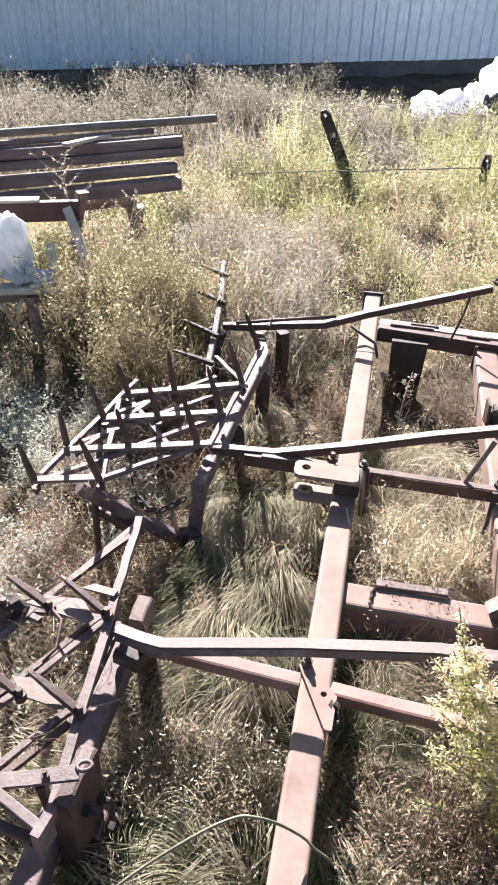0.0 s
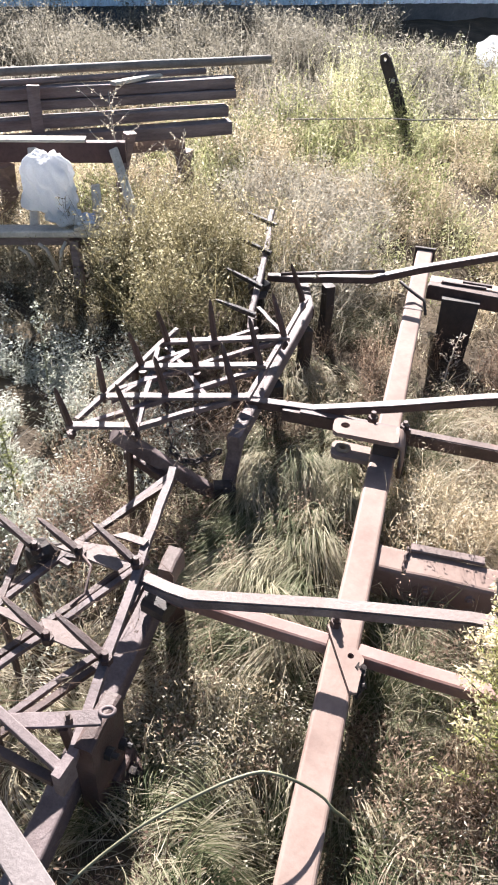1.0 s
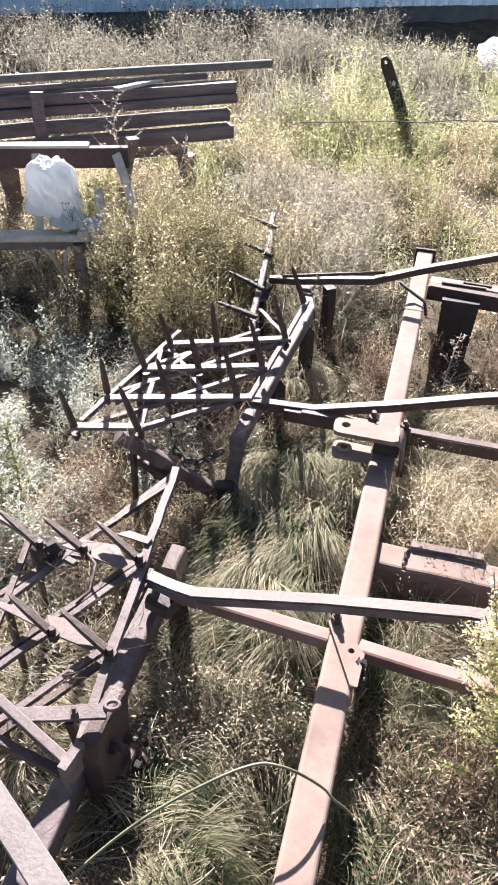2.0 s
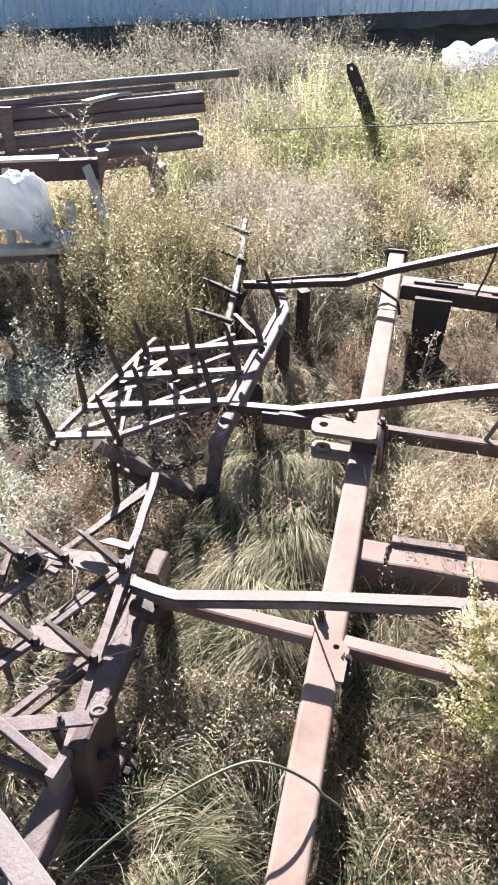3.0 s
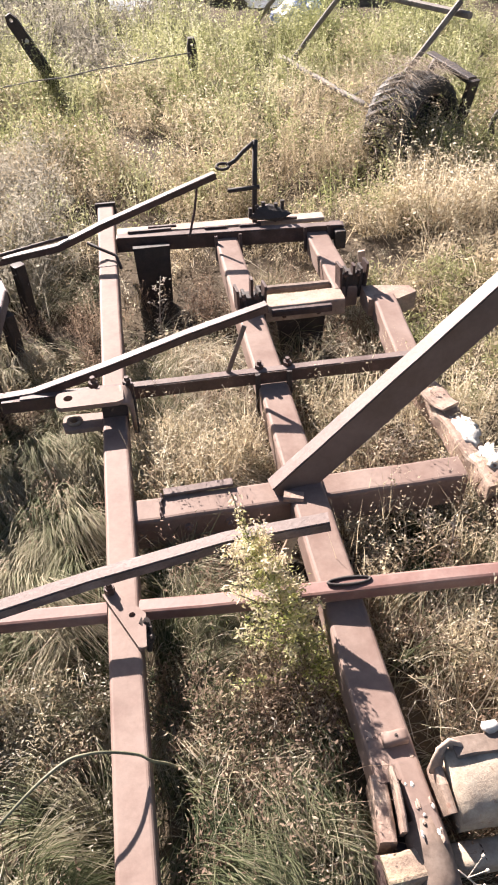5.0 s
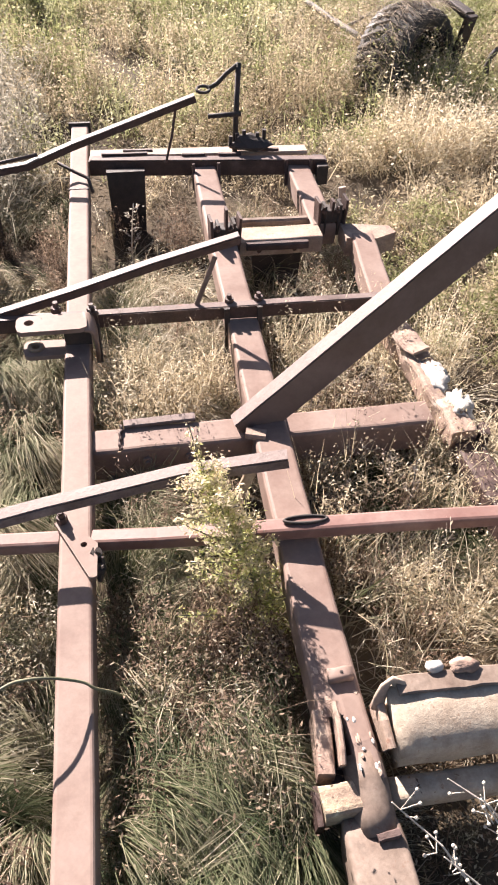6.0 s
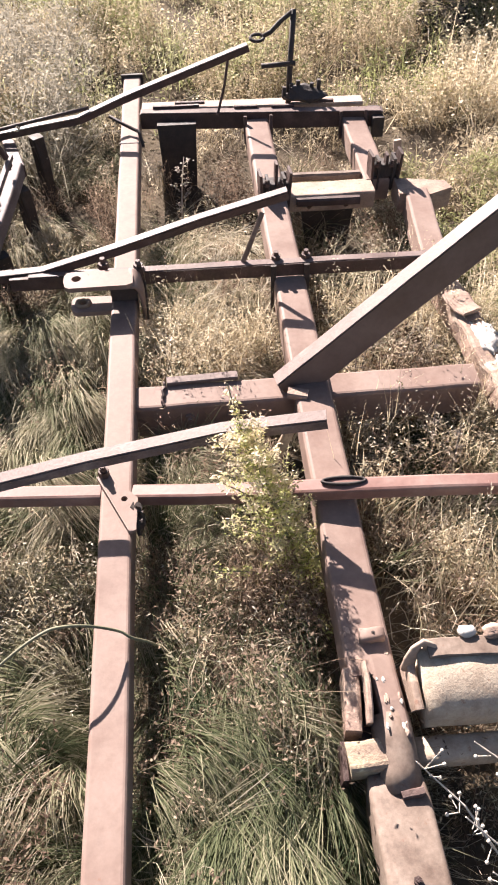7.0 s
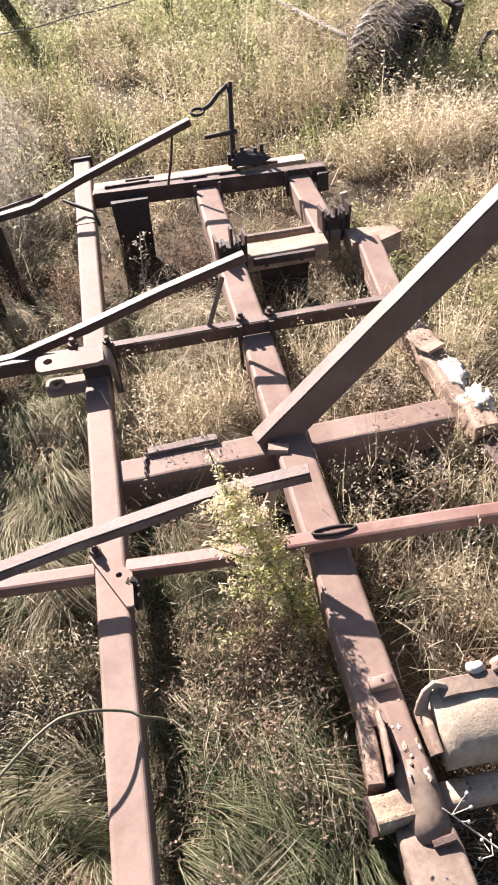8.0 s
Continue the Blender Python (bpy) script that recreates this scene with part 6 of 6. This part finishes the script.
w = herbs(x, y, U(0.12, 0.36, len(x)) * (0.4 + 0.8 * bushes(x, y, 0.4, 55)), 30, 0.075, 0.021, 0.52 + 0.4 * (clumped(x, y, 1.4, 8) - 0.5), 0.004, 0.4)
v = stack(w, thatch(9000, (1.2, 3.6, -0.9, 3.6), (0.1, 0.36), (0.002, 0.004), 0.6, (0.1, 0.9), (0.1, 1.1), lumps, 0.2, 0.0, 1.5))
quads_mesh("side_weeds", *v, L_HERB, "tan weeds beside the frame", "weeds")

x, y = scatter(90, 1.15, 2.0, 0.75, 1.9)
v = herbs(x, y, U(0.1, 0.24, len(x)), 120, 0.08, 0.015, 0.5 + RNG.normal(0, 0.1, len(x)), 0.003, 0.4)
quads_mesh("green_weeds", *v, L_YELLOW, "fresh green low weeds beside the frame", "weeds")

x, y = scatter(1900, -7, 8, -6, 13, lambda x, y: ((x < -2.4) | (x > 3.9) | (y < -1.6)) & (shed_front(x, y) > 0.3))
v = herbs(x, y, U(0.2, 0.5, len(x)), 45, 0.15, 0.035, 0.55 + 0.4 * (clumped(x, y, 0.7, 8) - 0.5), 0.006, 0.4)
quads_mesh("yard_weeds", *v, L_GREY, "mixed dry weeds round the yard", "weeds")

# stalks that hang over the wheel
a = U(-0.7, 2.5, 900)
r = 0.37 + RNG.normal(0, 0.018, 900)
s = U(-0.24, 0.13, 900)
cx, cy, cz = 1.975 - 0.78 * r * np.cos(a) * 0.95 + 0.62 * s, 3.57 - 0.62 * r * np.cos(a) * 0.95 - 0.78 * s, 0.23 + r * np.sin(a)
v = blades(cx, cy, U(0.08, 0.26, 900), U(0.0016, 0.0034, 900), U(3.4, 5.0, 900), U(0.4, 0.9, 900), U(0.8, 1.6, 900), 0.4 + RNG.normal(0, 0.25, 900), cz, 1.2, 5)
quads_mesh("wheel_stalks", *v, L_STRAW, "dry stalks draped over the old wheel", "straw")


def small_weed(root, tip, material, label, n=22, reach=0.07, leaf=(0.008, 0.02), tone=0.5, seed=0, stem=M_WIRE):
    """One slender weed: a stem, side twigs and small leaves."""
    p = thing("weed", (root[0], root[1], 0), label, "plant", "single weeds")
    root, tip = np.array(root, float), np.array(tip, float)
    bow = np.array([0.02 * math.sin(seed), 0.02 * math.cos(seed), 0])
    at = lambda s: root + (tip - root) * s + bow * math.sin(3 * s)  # noqa: E731
    part("stem", sweep(circ(0.004, 6), [tuple(at(s)) for s in np.linspace(0, 1, 8)], (0.1, 1, 0.05), scales=[1.2, 1.1, 1, 0.9, 0.8, 0.65, 0.5, 0.3]), stem, p, "", True)
    sets, sprigs = [], []
    for k in range(n):
        s = 0.2 + 0.8 * k / n
        b, a = at(s), k * 2.4 + seed
        ln = reach * (1.2 - 0.7 * s) * RNG.uniform(0.6, 1.3)
        e = b + np.array([math.cos(a) * ln, math.sin(a) * ln, ln * 0.8])
        q = RNG.uniform(0.1, 1, 16)[:, None]
        ll = RNG.uniform(*leaf, 16)
        sets.append(leaves(b + (e - b) * q + RNG.normal(0, 0.006, (16, 3)), ll, ll * 0.45, tone + RNG.normal(0, 0.18, 16)))
        sprigs.append(sweep(circ(0.0014, 4), [tuple(b), tuple(e)], (0.1, 0.2, 1)))
    vv, qq, tt = stack(*sets)
    quads_mesh("foliage", vv - np.array([root[0], root[1], 0]), qq, tt, material, "", "", "stuff", p)
    tagged(part("branching", join(*sprigs), stem, p), kind="stuff")


small_weed((-1.3, 0.9, -0.02), (-1.48, 1.25, 0.45), L_SILVER, "slender grey-green weed rising from the wormwood", 26, 0.06, tone=0.45, seed=1)
small_weed((-1.22, 0.5, -0.02), (-1.3, 0.62, 0.36), L_YELLOW, "slender green weed rising from the wormwood", 24, 0.05, tone=0.4, seed=8)
small_weed((-1.12, 0.3, -0.02), (-1.2, 0.4, 0.32), L_YELLOW, "slender green weed rising from the wormwood", 22, 0.045, tone=0.35, seed=9)
small_weed((-0.96, 0.5, -0.02), (-1.0, 0.42, 0.3), L_HERB, "bare dry weed beside the harrow", 10, 0.03, tone=0.3, seed=2)
small_weed((-1.6, 2.55, 0.0), (-1.72, 2.62, 0.93), L_HERB, "dry branching twig in front of the planks", 26, 0.27, (0.008, 0.018), 0.8, 3, M_WOOD_PALE)
small_weed((-1.45, 2.5, 0.0), (-1.3, 2.6, 0.75), L_HERB, "dry branching twig in front of the planks", 22, 0.22, (0.008, 0.018), 0.75, 4, M_WOOD_PALE)
for k in range(9):
    small_weed((0.68 + 0.05 * k + 0.02 * math.sin(7 * k), 0.1 + 0.16 * math.sin(2.3 * k), 0.0), (0.7 + 0.055 * k, 0.14 + 0.17 * math.sin(2.3 * k), 0.3 + 0.09 * math.sin(5 * k)), L_STRAW, "thin mauve-grey dried weed between the beams", 12, 0.05, (0.006, 0.014), 0.65, 5 + k, M_WOOD_POLE)
for k in range(6):
    small_weed((0.68 + 0.06 * k, 0.55 + 0.09 * math.sin(2.1 * k), 0.0), (0.7 + 0.06 * k, 0.52 + 0.1 * math.sin(2.3 * k), 0.36), L_STRAW, "thin mauve-grey dried weed between the beams", 12, 0.06, (0.006, 0.014), 0.6, 15 + k, M_WOOD_POLE)
small_weed((0.19, 1.72, 0.0), (0.22, 1.78, 0.34), L_STRAW, "pale dried weed in front of the dark leg", 9, 0.05, (0.008, 0.016), 0.9, 31, M_WOOD_PALE)


def build_tall_plant():
    """The fresh yellow-green plant that stands between the two long beams."""
    p = thing("tall_weed", (0.475, -0.19, 0), "fresh yellow-green bushy weed with pale flower heads", "plant")
    root, tip = np.array([0.475, -0.19, -0.02]), np.array([0.31, -0.03, 0.635])
    at = lambda s: root + (tip - root) * s + np.array([0.03, 0, 0]) * math.sin(3 * s)  # noqa: E731
    part("stem", sweep(circ(0.006, 6), [tuple(at(s)) for s in np.linspace(0, 1, 9)], (0, 1, 0), scales=[1.2, 1.1, 1, 0.9, 0.8, 0.7, 0.55, 0.4, 0.25]), M_WIRE, p, "", True)
    sets, twigs_made = [], []
    for k in range(64):
        s = 0.2 + 0.8 * (k / 63)
        b, a = at(s), k * 2.4
        ln = 0.21 * (1.12 - 0.78 * s) * RNG.uniform(0.55, 1.25) * (0.5 if math.cos(a) > 0.2 else 1.1)
        e = b + np.array([math.cos(a) * ln, math.sin(a) * ln, ln * 0.95])
        m = 130
        q = RNG.uniform(0.15, 1, m)[:, None]
        c = b + (e - b) * q + np.array([0, 0, -0.012]) * q**2 + RNG.normal(0, 0.0085, (m, 3))
        ll = RNG.uniform(0.006, 0.017, m)
        sets.append(leaves(c, ll, ll * 0.34, 0.34 + 0.8 * s * q[:, 0] + RNG.normal(0, 0.17, m)))
        twigs_made.append(sweep(circ(0.0016, 4), [tuple(b), tuple((b + e) / 2 + (0, 0, -0.006)), tuple(e)], (0.1, 0.2, 1)))
    vv, qq, tt = stack(*sets)
    quads_mesh("foliage", vv - np.array([0.475, -0.19, 0]), qq, tt, L_PLANT, "", "", "stuff", p)
    tagged(part("branching", join(*twigs_made), M_WIRE, p), kind="stuff")


build_tall_plant()


def build_pod_twigs():
    """Bare twigs with pale seed pods that hang over the rear beam."""
    for k, (root, ends) in enumerate((((0.85, -0.98, 0.0), ((0.57, -0.7, 0.47), (0.63, -0.8, 0.48), (0.72, -0.72, 0.5), (0.66, -0.88, 0.45), (0.78, -0.85, 0.47))), ((0.95, -0.85, 0.0), ((0.7, -0.66, 0.42), (0.8, -0.7, 0.46), (0.88, -0.75, 0.5), (0.75, -0.92, 0.4))))):
        t = thing("seed_twig", root, "bare dry twig with pale round seed pods", "plant", "seed twigs")
        tw, pods = [], []
        r = Vector(root)
        rng = random.Random(k)
        for e in ends:
            e = Vector(e)
            pts = [r, r.lerp(e, 0.4) + Vector((0, 0, 0.12)), r.lerp(e, 0.75) + Vector((0.01, 0, 0.07)), e]
            tw.append(sweep(circ(0.0022, 5), pts, (0.2, 1, 0.1), scales=[1.3, 1.1, 0.9, 0.6]))
            for j in range(9):
                s = rng.uniform(0.5, 1)
                p = r.lerp(e, s) + Vector((rng.uniform(-0.035, 0.035), rng.uniform(-0.035, 0.035), 0.28 * s * (1 - s) + rng.uniform(-0.01, 0.03)))
                pods.append(blob(p, (0.0042,) * 3, j, 0.1, 1, 2))
                tw.append(sweep(circ(0.0011, 4), [r.lerp(e, s) + Vector((0, 0, 0.28 * s * (1 - s))), p], (0.2, 1, 0.1)))
        tagged(part("twig", join(*tw), M_WOOD_PALE, t), kind="stuff")
        tagged(part("seed_head", join(*pods), M_WOOD_PALE, t, "pale seed pods", True), kind="stuff")


build_pod_twigs()
